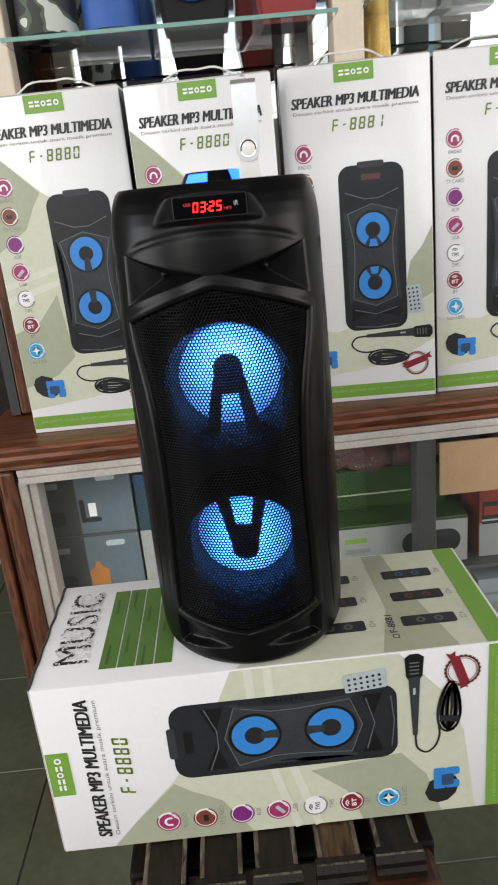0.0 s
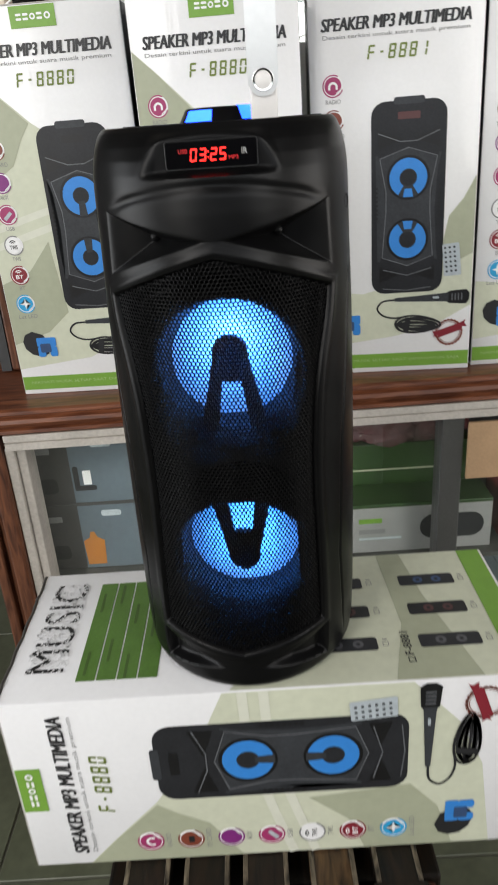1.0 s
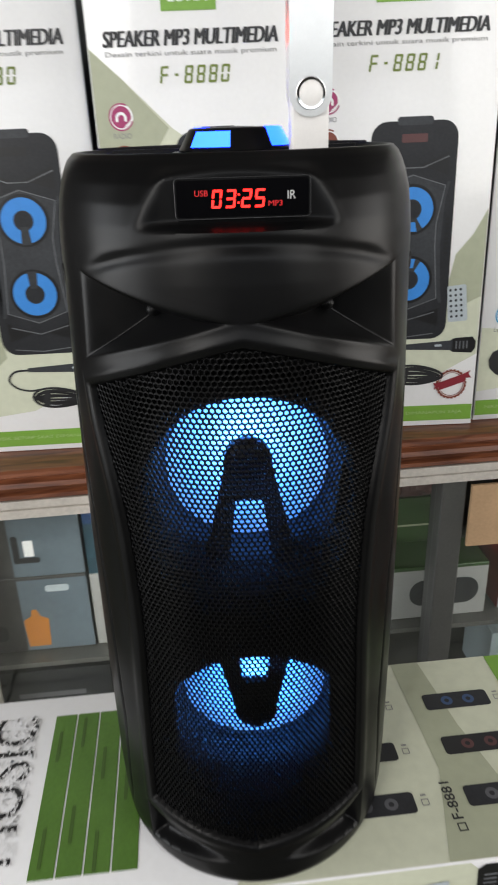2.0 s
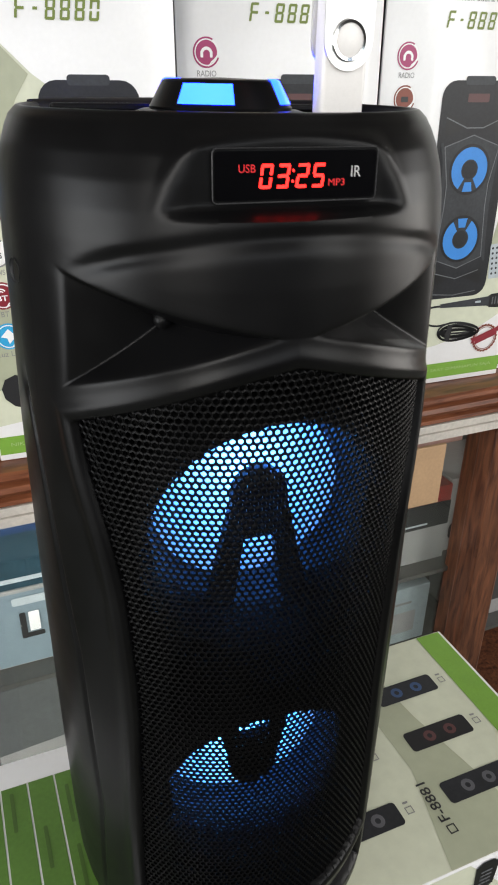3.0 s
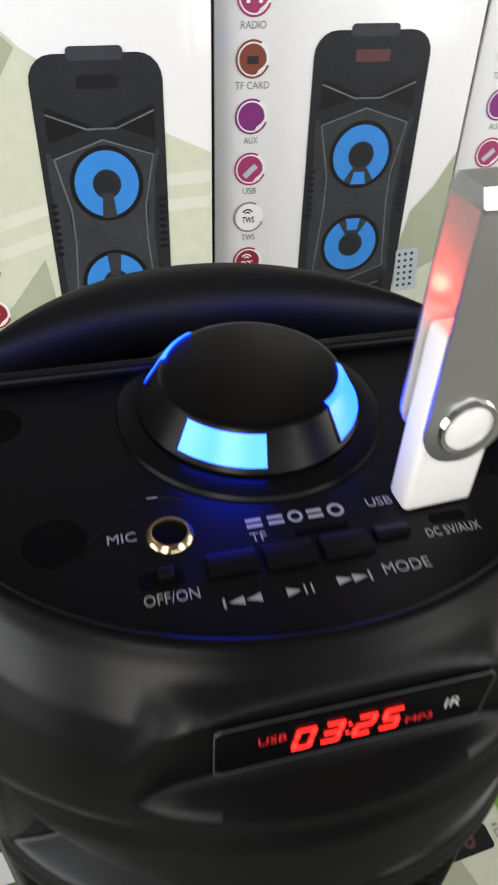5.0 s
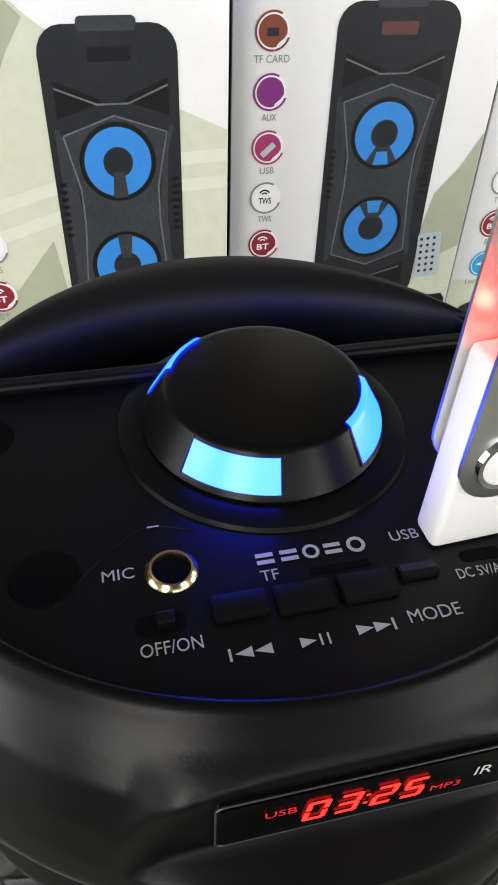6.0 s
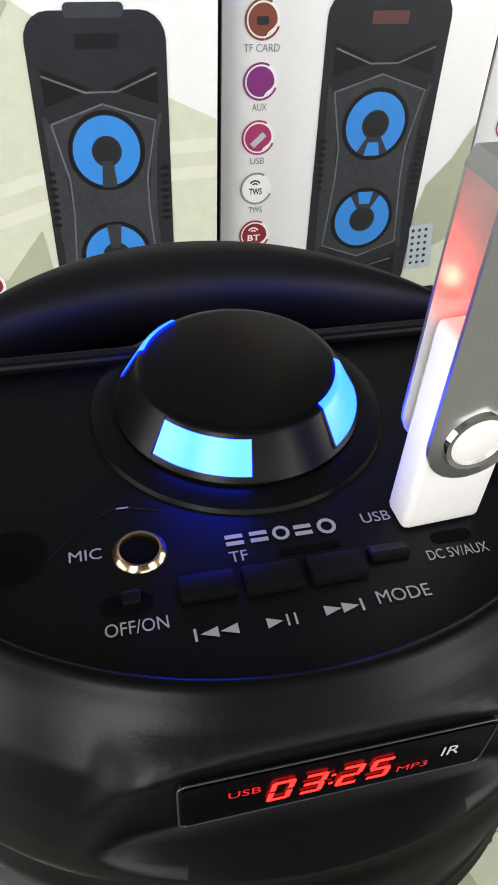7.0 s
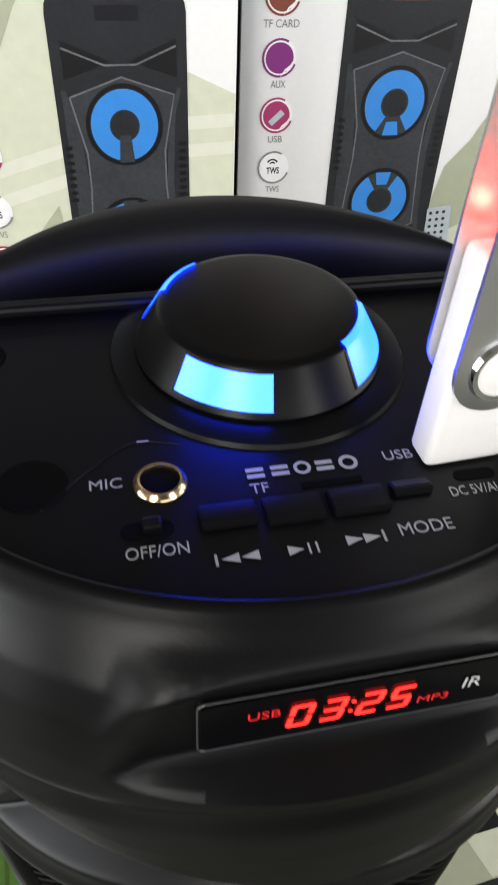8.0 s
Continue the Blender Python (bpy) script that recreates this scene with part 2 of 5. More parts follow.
def thick_line(pts, w):
    left, right = [], []
    for i, p in enumerate(pts):
        a, b = pts[max(i - 1, 0)], pts[min(i + 1, len(pts) - 1)]
        d = Vector((b[0] - a[0], b[1] - a[1])).normalized()
        left.append((p[0] - d.y * w, p[1] + d.x * w))
        right.append((p[0] + d.y * w, p[1] - d.x * w))
    return [[left[i], left[i + 1], right[i + 1], right[i]] for i in range(len(pts) - 1)]


def smooth_path(pts, n=6):
    out = []
    for i in range(len(pts) - 1):
        p0, p1, p2, p3 = (Vector(pts[max(min(j, len(pts) - 1), 0)]) for j in (i - 1, i, i + 1, i + 2))
        for k in range(n):
            t = k / n
            out.append(tuple(0.5 * ((2 * p1) + (p2 - p0) * t + (2 * p0 - 5 * p1 + 4 * p2 - p3) * t * t + (3 * p1 - p0 - 3 * p2 + p3) * t ** 3)))
    out.append(tuple(pts[-1]))
    return out


def lettering(name, words, m, width, height, material, parent, label="", bold=0.0, shear=0.0):
    """Words in the built-in font, fitted to a width and a height, centred on m."""
    cu = bpy.data.curves.new(name, "FONT")
    cu.body, cu.align_x, cu.align_y, cu.size = words, "CENTER", "CENTER", 1.0
    cu.offset, cu.shear, cu.resolution_u = bold, shear, 3
    ob = bpy.data.objects.new(name, cu)
    scene.collection.objects.link(ob)
    dg = bpy.context.evaluated_depsgraph_get()
    me = bpy.data.meshes.new_from_object(ob.evaluated_get(dg))
    bpy.data.objects.remove(ob)
    bpy.data.curves.remove(cu)
    me.name = name
    me.materials.clear()
    co = np.empty(len(me.vertices) * 3)
    me.vertices.foreach_get("co", co)
    co = co.reshape(-1, 3)
    lo, hi = co.min(0), co.max(0)
    co = (co - (lo + hi) / 2) / np.maximum(hi - lo, 1e-6) * (width, height, 0)
    me.vertices.foreach_set("co", co.ravel())
    me.transform(m)
    me.materials.clear()
    me.materials.append(material)
    out = new(name, me)
    out.parent = parent
    if label:
        tagged(out, label)
    return out


def segments(digit, x, y, w, h, t, lean=0.12):
    on = {"0": "abcdef", "1": "bc", "2": "abged", "3": "abgcd", "4": "fgbc", "5": "afgcd", "6": "afgedc", "7": "abc", "8": "abcdefg", "9": "abcdfg", "F": "aefg", "-": "g"}[digit]
    g = t * 0.35
    lay = {"a": (-w / 2 + g, w / 2 - g, h - t, h), "d": (-w / 2 + g, w / 2 - g, 0, t), "g": (-w / 2 + g, w / 2 - g, h / 2 - t / 2, h / 2 + t / 2),
           "f": (-w / 2, -w / 2 + t, h / 2 + g, h - g), "b": (w / 2 - t, w / 2, h / 2 + g, h - g), "e": (-w / 2, -w / 2 + t, g, h / 2 - g), "c": (w / 2 - t, w / 2, g, h / 2 - g)}
    out = []
    for k in on:
        a, b, c, d = lay[k]
        out.append([(x + px + lean * (py - h / 2), y + py - h / 2) for px, py in ((a, c), (b, c), (b, d), (a, d))])
    return out




# ---------------------------------------------------------------- the room
# Tile colour is lowered to hold the floor's shade by the bench.
M_FLOOR = mat("worn_shaded_green_grey_tile", (0.060, 0.066, 0.040), 0.45, vary=0.3, scale=6, bump=0.1, fine=60, rvary=0.1)
M_GROUT = mat("dark_grout", (0.07, 0.07, 0.05), 0.8, vary=0.2, scale=20)
M_WALL = mat("drab_painted_wall", (0.20, 0.19, 0.17), 0.8, vary=0.08, scale=3, bump=0.2, fine=120)
M_CEIL = mat("dim_ceiling", (0.24, 0.23, 0.22), 0.85, vary=0.05, scale=3)
M_STREET = mat("pale_concrete", (0.4, 0.39, 0.37), 0.8, vary=0.15, scale=4)
M_REDWOOD = wood("varnished_red_wood", (0.075, 0.022, 0.010), (0.22, 0.075, 0.033), 0.42, (2, 14, 14), 9, coat=0.12, bump=0.15)
M_POSTWOOD = wood("varnished_post_wood", (0.045, 0.016, 0.009), (0.17, 0.065, 0.032), 0.45, (14, 14, 2), 9, coat=0.12, bump=0.15)
M_BENCH = wood("old_dark_carved_wood", (0.002, 0.0018, 0.0014), (0.014, 0.008, 0.004), 0.5, (22, 4, 22), 6, coat=0.0, bump=0.7)
M_WORN = wood("worn_pale_edge_wood", (0.003, 0.0025, 0.002), (0.16, 0.13, 0.09), 0.5, (60, 18, 60), 2.4, bump=0.5)
M_BENCHTAN = wood("worn_brown_bench_wood", (0.012, 0.006, 0.003), (0.085, 0.048, 0.02), 0.4, (22, 5, 22), 6, coat=0.1, bump=0.6)
M_BENCHRED = wood("red_brown_bench_wood", (0.016, 0.006, 0.004), (0.07, 0.022, 0.01), 0.38, (3, 14, 14), 8, coat=0.3, bump=0.4)
M_ALU = mat("dull_white_aluminium", (0.55, 0.51, 0.46), 0.45, metal=0.15, vary=0.18, scale=25, bump=0.1, fine=200)
M_GREYALU = mat("grey_aluminium", (0.10, 0.10, 0.095), 0.45, metal=0.4, vary=0.1, scale=25)
M_CREAM = mat("cream_painted_post", (0.68, 0.58, 0.47), 0.5, vary=0.08, scale=15)
M_DARKIN = mat("dark_cabinet_lining", (0.045, 0.045, 0.045), 0.7, vary=0.2, scale=10)
M_MIRROR = mat("mirror", (0.85, 0.87, 0.86), 0.03, metal=1.0, vary=0.02, scale=10)

# Dark colour for the unseen walls that block light from the front.
M_BLOCKER = mat("light_blocker_wall", (0.035, 0.032, 0.03), 0.7, vary=0.15, scale=4)
FLOOR = -0.62


def setting(name, bm, material, label, category, smooth=None):
    ob = part(name, bm, material, None, smooth=smooth)
    return tagged(ob, label, category, kind="structure")


floor_ob = setting("floor", box(-2.4, 2.6, -2.7, 1.5, FLOOR - 0.1, FLOOR - 0.003), M_GROUT, "worn grey-green tiled shop floor", "floor")
setting("ground", box(-60, 60, -120, -2.7, FLOOR - 0.25, FLOOR - 0.12), M_STREET, "pale concrete street outside the open shopfront", "ground")
setting("wall_north", box(-2.4, 2.6, 1.4, 1.5, FLOOR, 3.2), M_WALL, "drab painted plaster back wall", "wall")
for y0, y1, z0, z1 in ((-2.7, -1.15, FLOOR, 3.2), (0.45, 1.5, FLOOR, 3.2), (-1.15, 0.45, FLOOR, -0.35), (-1.15, 0.45, 1.25, 3.2)):
    setting("wall_west", box(-2.5, -2.4, y0, y1, z0, z1), M_WALL, "drab painted plaster side wall with an open window", "wall")
for y0, y1, z0, z1 in ((-2.7, -1.15, FLOOR, 3.2), (0.45, 1.5, FLOOR, 3.2), (-1.15, 0.45, FLOOR, -0.35), (-1.15, 0.45, 1.25, 3.2)):
    setting("wall_east", box(2.6, 2.7, y0, y1, z0, z1), M_WALL, "drab painted plaster side wall with an open window", "wall")
setting("wall_south", box(-2.4, 2.6, -2.7, -2.6, 3.0, 3.2), M_WALL, "pale painted wall above the open shopfront", "wall")
# Pier, lintel and parapets are added out of view to shape the daylight.
setting("blocker_pier", box(-1.30, 1.30, -2.7, -2.6, FLOOR, 0.70), M_BLOCKER, "dark pier added out of view to block frontal light", "wall")
setting("blocker_lintel", box(-1.30, 1.30, -2.7, -2.6, 1.45, 3.0), M_BLOCKER, "dark lintel added out of view to block high frontal light", "wall")
setting("blocker_parapet", box(1.302, 2.6, -2.7, -2.6, FLOOR, 0.25), M_BLOCKER, "dark low wall added out of view to block low light", "wall")
setting("blocker_parapet", box(-2.4, -1.302, -2.7, -2.6, FLOOR, 0.25), M_BLOCKER, "dark low wall added out of view to block low light", "wall")
setting("ceiling", box(-2.5, 2.7, -2.7, 1.5, 3.2, 3.3), M_CEIL, "plain grey shop ceiling", "ceiling")


# ---------------------------------------------------------------- display cabinet
SHELF = 0.1045
SLOPE = 0.5
FRONT = 0.335


def moulding(y, z_top, x0, x1, prof):
    pts = [(x0, y + a, z_top + b) for a, b in prof]
    return prism(pts, (x1 - x0, 0, 0))


cab = empty("display_cabinet", pose(0, 0, 0))
tagged(cab, "glass-fronted display cabinet of varnished red-brown wood and aluminium", "cabinet")
level = pose(0, 0, SHELF, 0, -SLOPE, 0)
part("shelf_board", box(-0.385, 1.4, FRONT + 0.02, 0.86, -0.02, 0.0), M_REDWOOD, cab, "red-brown varnished shelf board").matrix_local = level
part("edge_moulding", moulding(FRONT, 0.0, -0.385, 1.4, [
    (0.02, 0.0), (0.004, 0.0), (0.0, -0.002), (-0.001, -0.006), (0.003, -0.008), (0.003, -0.010), (-0.004, -0.012), (-0.006, -0.017), (-0.004, -0.021),
    (0.002, -0.022), (0.002, -0.025), (-0.003, -0.027), (-0.004, -0.031), (0.0, -0.034), (0.02, -0.034)]), M_REDWOOD, cab, "grooved red-brown wooden moulding").matrix_local = level
part("top_rail", moulding(FRONT, -0.0345, -0.318, 1.4, [
    (0.03, 0.0), (-0.002, 0.0), (-0.002, -0.009), (0.002, -0.0095), (0.002, -0.0115), (-0.001, -0.012), (-0.001, -0.022), (0.03, -0.022)]), M_ALU, cab, "stained off-white aluminium rail").matrix_local = level
for x0, x1, d in ((-0.371, -0.354, 0.0), (-0.354, -0.345, 0.008), (-0.345, -0.3225, -0.003)):
    part("wood_post", box(x0, x1, FRONT + d, FRONT + 0.06, FLOOR, SHELF - 0.0385, 0.004), M_POSTWOOD, cab)
for x0, x1, d in ((-0.322, -0.309, 0.004), (-0.309, -0.296, 0.010)):
    part("post_rail", box(x0, x1, FRONT + d, FRONT + 0.05, FLOOR + 0.05, SHELF - 0.058, 0.002), M_ALU, cab, "stained off-white aluminium upright")
part("mullion", box(0.266, 0.296, FRONT + 0.012, FRONT + 0.05, FLOOR + 0.05, SHELF - 0.058, 0.002), M_GREYALU, cab, "grey aluminium upright")
part("wood_mullion", box(0.493, 0.543, FRONT + 0.0, FRONT + 0.06, FLOOR + 0.02, SHELF - 0.058, 0.004), M_POSTWOOD, cab)
part("inner_floor", box(-0.33, 1.4, FRONT + 0.05, 0.80, -0.202, -0.195), M_GREYALU, cab, "grey inner shelf")
part("lower_floor", box(-0.33, 1.4, FRONT + 0.05, 0.80, -0.352, -0.345), M_GREYALU, cab, "grey inner shelf")
part("back_panel", box(-0.40, 1.4, 0.86, 0.88, FLOOR, SHELF), M_DARKIN, cab)
part("side_panel", box(-0.371, -0.356, FRONT + 0.062, 0.86, FLOOR, SHELF - 0.02), M_POSTWOOD, cab)
part("plinth", box(-0.40, 1.4, FRONT + 0.05, 0.86, FLOOR, FLOOR + 0.05), M_POSTWOOD, cab)

M_GLASS = mat("clear_glass", (0.95, 0.98, 0.96), 0.0, vary=0, trans=1.0)
M_GLASSEDGE = mat("green_glass_edge", (0.30, 0.62, 0.52), 0.08, vary=0.1, scale=60, trans=0.6)
pane = part("glass_pane", box(-0.297, 0.267, FRONT + 0.03, FRONT + 0.034, FLOOR + 0.05, SHELF - 0.058), M_GLASS, cab, "clear glass pane")
pane.visible_shadow = False
pane = part("glass_pane", box(0.295, 0.494, FRONT + 0.03, FRONT + 0.034, FLOOR + 0.05, SHELF - 0.058), M_GLASS, cab, "clear glass pane")
pane.visible_shadow = False

# upper part of the cabinet
up = empty("upper_showcase", pose(0, 0, SHELF))
tagged(up, "upper showcase with wooden posts and a glass shelf before a mirror", "showcase")
part("left_post", box(-0.345, -0.30, 0.50, 0.56, 0, 0.95, 0.004), M_POSTWOOD, up)
part("left_liner", box(-0.300, -0.262, 0.51, 0.55, 0, 0.95, 0.003), M_CREAM, up, "cream-painted upright")
part("middle_post", box(0.200, 0.245, 0.52, 0.57, 0, 0.95, 0.003), M_CREAM, up, "cream-painted upright")
part("shelf_bracket", box(0.155, 0.175, 0.60, 0.62, 0, 0.95, 0.002), M_GREYALU, up, "grey aluminium upright")
part("mirror_back", box(-0.33, 1.4, 0.80, 0.81, 0.0, 0.95), M_MIRROR, up, "mirrored back panel")
part("dark_side", box(-0.36, -0.345, 0.50, 0.81, 0, 0.95), M_DARKIN, up)
# Backing sheet added, its dark colour standing for shade left of the cartons.
part("dark_side", box(-0.95, -0.362, 0.56, 0.58, -0.05, 0.95), M_BENCH, up, "dark brown backing sheet added for shade at the left")
gs = part("glass_shelf", box(-0.262, 0.20, 0.475, 0.70, 0.530, 0.5355, 0.0006, 1), M_GLASS, up, "clear glass shelf with greenish edges")
gs.visible_shadow = False
part("glass_edge", box(-0.262, 0.20, 0.4735, 0.4755, 0.5300, 0.5355), M_GLASSEDGE, up, "green polished glass edge")
gs = part("glass_shelf", box(0.25, 1.3, 0.50, 0.70, 0.545, 0.551, 0.0006, 1), M_GLASS, up, "clear glass shelf with greenish edges")
gs.visible_shadow = False
part("glass_edge", box(0.25, 1.3, 0.4985, 0.5005, 0.545, 0.551), M_GLASSEDGE, up, "green polished glass edge")
GTOP = SHELF + 0.5355


def revolve_thing(name, x, y, z, r, h, material, label, category, trim=None):
    e = empty(name, pose(x, y, z))
    tagged(e, label, category)
    part("shell", lathe([(0, 0), (r * 0.92, 0), (r, r * 0.08), (r, h - r * 0.1), (r * 0.9, h), (0, h)], 40), material, e, smooth=40)
    part("base_ring", lathe([(r * 0.5, -0.0), (r * 1.02, 0.001), (r * 1.02, 0.006), (r * 0.9, 0.007)], 40), trim or M_DEEP, e, smooth=40)
    return e


def camo():
    m = mat("camouflage_print", (0.05, 0.06, 0.05), 0.6, vary=0.1, scale=40)
    nt = m.node_tree
    tc = nt.nodes.new("ShaderNodeTexCoord")
    n = nt.nodes.new("ShaderNodeTexNoise")
    n.inputs["Scale"].default_value = 32
    n.inputs["Detail"].default_value = 1
    nt.links.new(tc.outputs["Object"], n.inputs["Vector"])
    r = nt.nodes.new("ShaderNodeValToRGB")
    r.color_ramp.interpolation = "CONSTANT"
    r.color_ramp.elements[0].color = (0.02, 0.025, 0.022, 1)
    r.color_ramp.elements[1].position, r.color_ramp.elements[1].color = 0.5, (0.07, 0.09, 0.06, 1)
    el = r.color_ramp.elements.new(0.58)
    el.color = (0.5, 0.52, 0.48, 1)
    nt.links.new(n.outputs[0], r.inputs[0])
    nt.links.new(r.outputs[0], nt.nodes["Principled BSDF"].inputs["Base Color"])
    return m


revolve_thing("cylinder_speaker", -0.205, 0.535, GTOP, 0.043, 0.19, camo(), "camouflage-print cylindrical speaker on the glass shelf", "speaker")
revolve_thing("cylinder_speaker", -0.115, 0.535, GTOP, 0.040, 0.19, mat("blue_fabric", (0.03, 0.10, 0.36), 0.6, vary=0.15, scale=60, bump=0.3, fine=700), "bright blue cylindrical speaker on the glass shelf", "speaker")


def round_face_speaker(x, y, z, w, h, d, shell, face, label):
    e = empty("bookshelf_speaker", pose(x, y, z))
    tagged(e, label, "speaker")
    bm = prism([(-w * 0.42, 0, 0), (w * 0.42, 0, 0), (w * 0.52, 0, h * 0.5), (w * 0.48, 0, h), (-w * 0.48, 0, h), (-w * 0.52, 0, h * 0.5)], (0, d, 0))
    bmesh.ops.bevel(bm, geom=bm.edges[:], offset=0.006, segments=2, affect="EDGES")
    part("cabinet_shell", bm, shell, e, smooth=40)
    turn = Matrix.Translation((0, -0.001, h * 0.44)) @ pose(0, 0, 0, 90, 0, 0)
    part("outer_ring", lathe([(w * 0.30, 0.0), (w * 0.38, 0.0), (w * 0.40, 0.006), (w * 0.36, 0.009), (w * 0.31, 0.004)], 40, turn), face, e, smooth=50)
    part("cone", lathe([(0.0, -0.006 + 0.008), (w * 0.10, 0.003), (w * 0.30, 0.002)], 40, turn), M_DEEP, e, smooth=50)
    part("hub", lathe([(0.0, 0.012), (w * 0.09, 0.010), (w * 0.13, 0.003)], 32, turn), M_STEEL, e, "silver centre hub", smooth=50)
    return e


round_face_speaker(0.005, 0.50, GTOP, 0.108, 0.16, 0.09, M_DEEP, mat("deep_blue_plastic", (0.02, 0.05, 0.22), 0.35, vary=0.1, scale=50), "black speaker with a deep blue driver ring and silver hub")
round_face_speaker(0.135, 0.51, GTOP, 0.095, 0.16, 0.09, mat("red_plastic", (0.22, 0.012, 0.012), 0.4, vary=0.1, scale=50), M_DEEP, "dark red speaker on the glass shelf")
e = empty("trophy_stand", pose(0.285, 0.62, SHELF))
tagged(e, "gold-coloured carved column standing behind the glass", "ornament")
M_GILT = mat("old_gold", (0.50, 0.33, 0.09), 0.4, metal=0.5, vary=0.3, scale=40, bump=0.5, fine=120)
part("column", lathe([(0.0, 0), (0.03, 0), (0.03, 0.02), (0.02, 0.03), (0.018, 0.18), (0.026, 0.26), (0.019, 0.34), (0.024, 0.45), (0.016, 0.62), (0.026, 0.75), (0, 0.76)], 20), M_GILT, e, smooth=50)
for i, (x, w, h, c) in enumerate(((0.375, 0.05, 0.20, (0.09, 0.10, 0.09)), (0.44, 0.05, 0.26, (0.05, 0.06, 0.06)), (0.52, 0.06, 0.22, (0.10, 0.09, 0.07)))):
    e = empty("perfume_box", pose(x, 0.60, GTOP + 0.0105 + 0.005))
    tagged(e, "small dark boxed goods on a glass shelf", "box")
    part("box_body", box(-w / 2, w / 2, 0, 0.05, 0, h, 0.002), mat("dark_goods_board", c, 0.4, vary=0.2, scale=40), e)
    part("box_label", box(-w / 3, w / 3, -0.0006, 0.0002, h * 0.25, h * 0.45), M_SILVER, e)

# things inside the lower cabinet
INF = -0.195


def goods_box(name, x0, x1, y0, y1, z0, z1, side, label, prints=(), rz=0.0):
    e = empty(name, pose((x0 + x1) / 2, (y0 + y1) / 2, z0, 0, 0, rz))
    tagged(e, label, "box")
    w, d = (x1 - x0) / 2, (y1 - y0) / 2
    part("box_body", box(-w, w, -d, d, 0, z1 - z0, 0.0015), side, e)
    for k, (nm, material, pts) in enumerate(prints):
        m = Matrix.Translation((0, -d - 0.0006 - 0.0005 * k, 0)) @ pose(0, 0, 0, 90, 0, 0)
        part(nm, flat([pts], m), material, e)
    return e


# Blue, grey, red, green, white boards: cabinet shade put into the colour.
M_PALEBLUE = mat("shaded_pale_blue_board", (0.105, 0.135, 0.160), 0.35, vary=0.12, scale=14, coat=0.2)
M_GREYB = mat("shaded_grey_board", (0.050, 0.049, 0.048), 0.4, vary=0.15, scale=14)
M_TAN = mat("brown_cardboard", (0.42, 0.27, 0.15), 0.75, vary=0.12, scale=30, bump=0.15, fine=200)
M_REDB = mat("red_board", (0.22, 0.025, 0.02), 0.4, vary=0.15, scale=20)
M_GREENB = mat("shaded_green_board", (0.022, 0.058, 0.012), 0.4, vary=0.15, scale=20)
M_WHITEB = mat("shaded_white_board", (0.29, 0.29, 0.285), 0.45, vary=0.1, scale=20)
M_ORANGE = mat("orange_ink", (0.42, 0.16, 0.03), 0.45, vary=0.15, scale=40)
for z0, z1, kind in ((INF, -0.080, 1), (-0.080, 0.034, 0)):
    h = z1 - z0
    pr = [("pale_field", M_PALEBLUE, [(-0.015, 0.002), (0.073, 0.002), (0.073, h - 0.004), (-0.015, h - 0.004)])]
    if kind:
        pr += [("bottle_picture", M_ORANGE, [(-0.012, 0.008), (0.016, 0.008), (0.018, 0.050), (0.008, 0.056), (0.004, 0.066), (-0.002, 0.066), (-0.004, 0.056), (-0.014, 0.050)])]
    else:
        pr += [("hook_picture", M_INK, rounded(-0.006, 0.020, 0.022, 0.030, 0.003)), ("clip_picture", M_INK, rounded(-0.012, -0.004, 0.022, 0.062, 0.003)), ("label_picture", M_WHITEI, rounded(0.002, 0.014, 0.032, 0.055, 0.001))]
    pr += [("strip_picture", M_INK2, rounded(-0.068, -0.04, h - 0.03, h - 0.02, 0.002)), ("stain_picture", M_INK, rounded(-0.062, -0.036, 0.02, 0.045, 0.008)), ("hand_tool_picture", M_SILVER, rounded(0.02, 0.05, h - 0.022, h - 0.012, 0.004))]
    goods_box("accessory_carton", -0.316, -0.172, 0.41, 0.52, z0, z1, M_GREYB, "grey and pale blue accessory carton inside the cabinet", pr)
# Light blue, teal and mid grey boards are also darkened for interior shade.
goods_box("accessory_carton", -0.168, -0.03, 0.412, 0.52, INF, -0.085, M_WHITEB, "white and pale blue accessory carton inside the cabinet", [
    ("pale_field", mat("shaded_light_blue_board", (0.19, 0.25, 0.29), 0.35, vary=0.1, scale=14, coat=0.2), [(-0.030, 0.002), (0.067, 0.002), (0.067, 0.106), (-0.030, 0.106)]),
    ("hook_picture", M_INK, rounded(0.004, 0.026, 0.040, 0.047, 0.002)), ("clip_picture", M_INK, rounded(0.000, 0.007, 0.040, 0.078, 0.002)),
    ("wire_picture", M_INK2, thick_line(smooth_path([(0.001, 0.060), (-0.010, 0.058), (-0.016, 0.046)]), 0.0012)[0]), ("label_picture", M_WHITEI, rounded(0.010, 0.022, 0.050, 0.078, 0.001)), ("strip_picture", M_SILVER, rounded(-0.006, 0.050, 0.090, 0.101, 0.003))])
goods_box("accessory_carton", -0.168, -0.02, 0.414, 0.52, -0.085, 0.012, mat("shaded_teal_board", (0.022, 0.052, 0.072), 0.35, vary=0.2, scale=14, coat=0.2), "dark teal carton stacked inside the cabinet", [
    ("blue_field", mat("strong_blue_board", (0.025, 0.06, 0.16), 0.35, vary=0.25, scale=18), [(-0.073, 0.074), (0.073, 0.074), (0.073, 0.096), (-0.073, 0.096)]), ("pale_bar", M_SILVER, rounded(-0.02, 0.05, 0.010, 0.016, 0.001))])
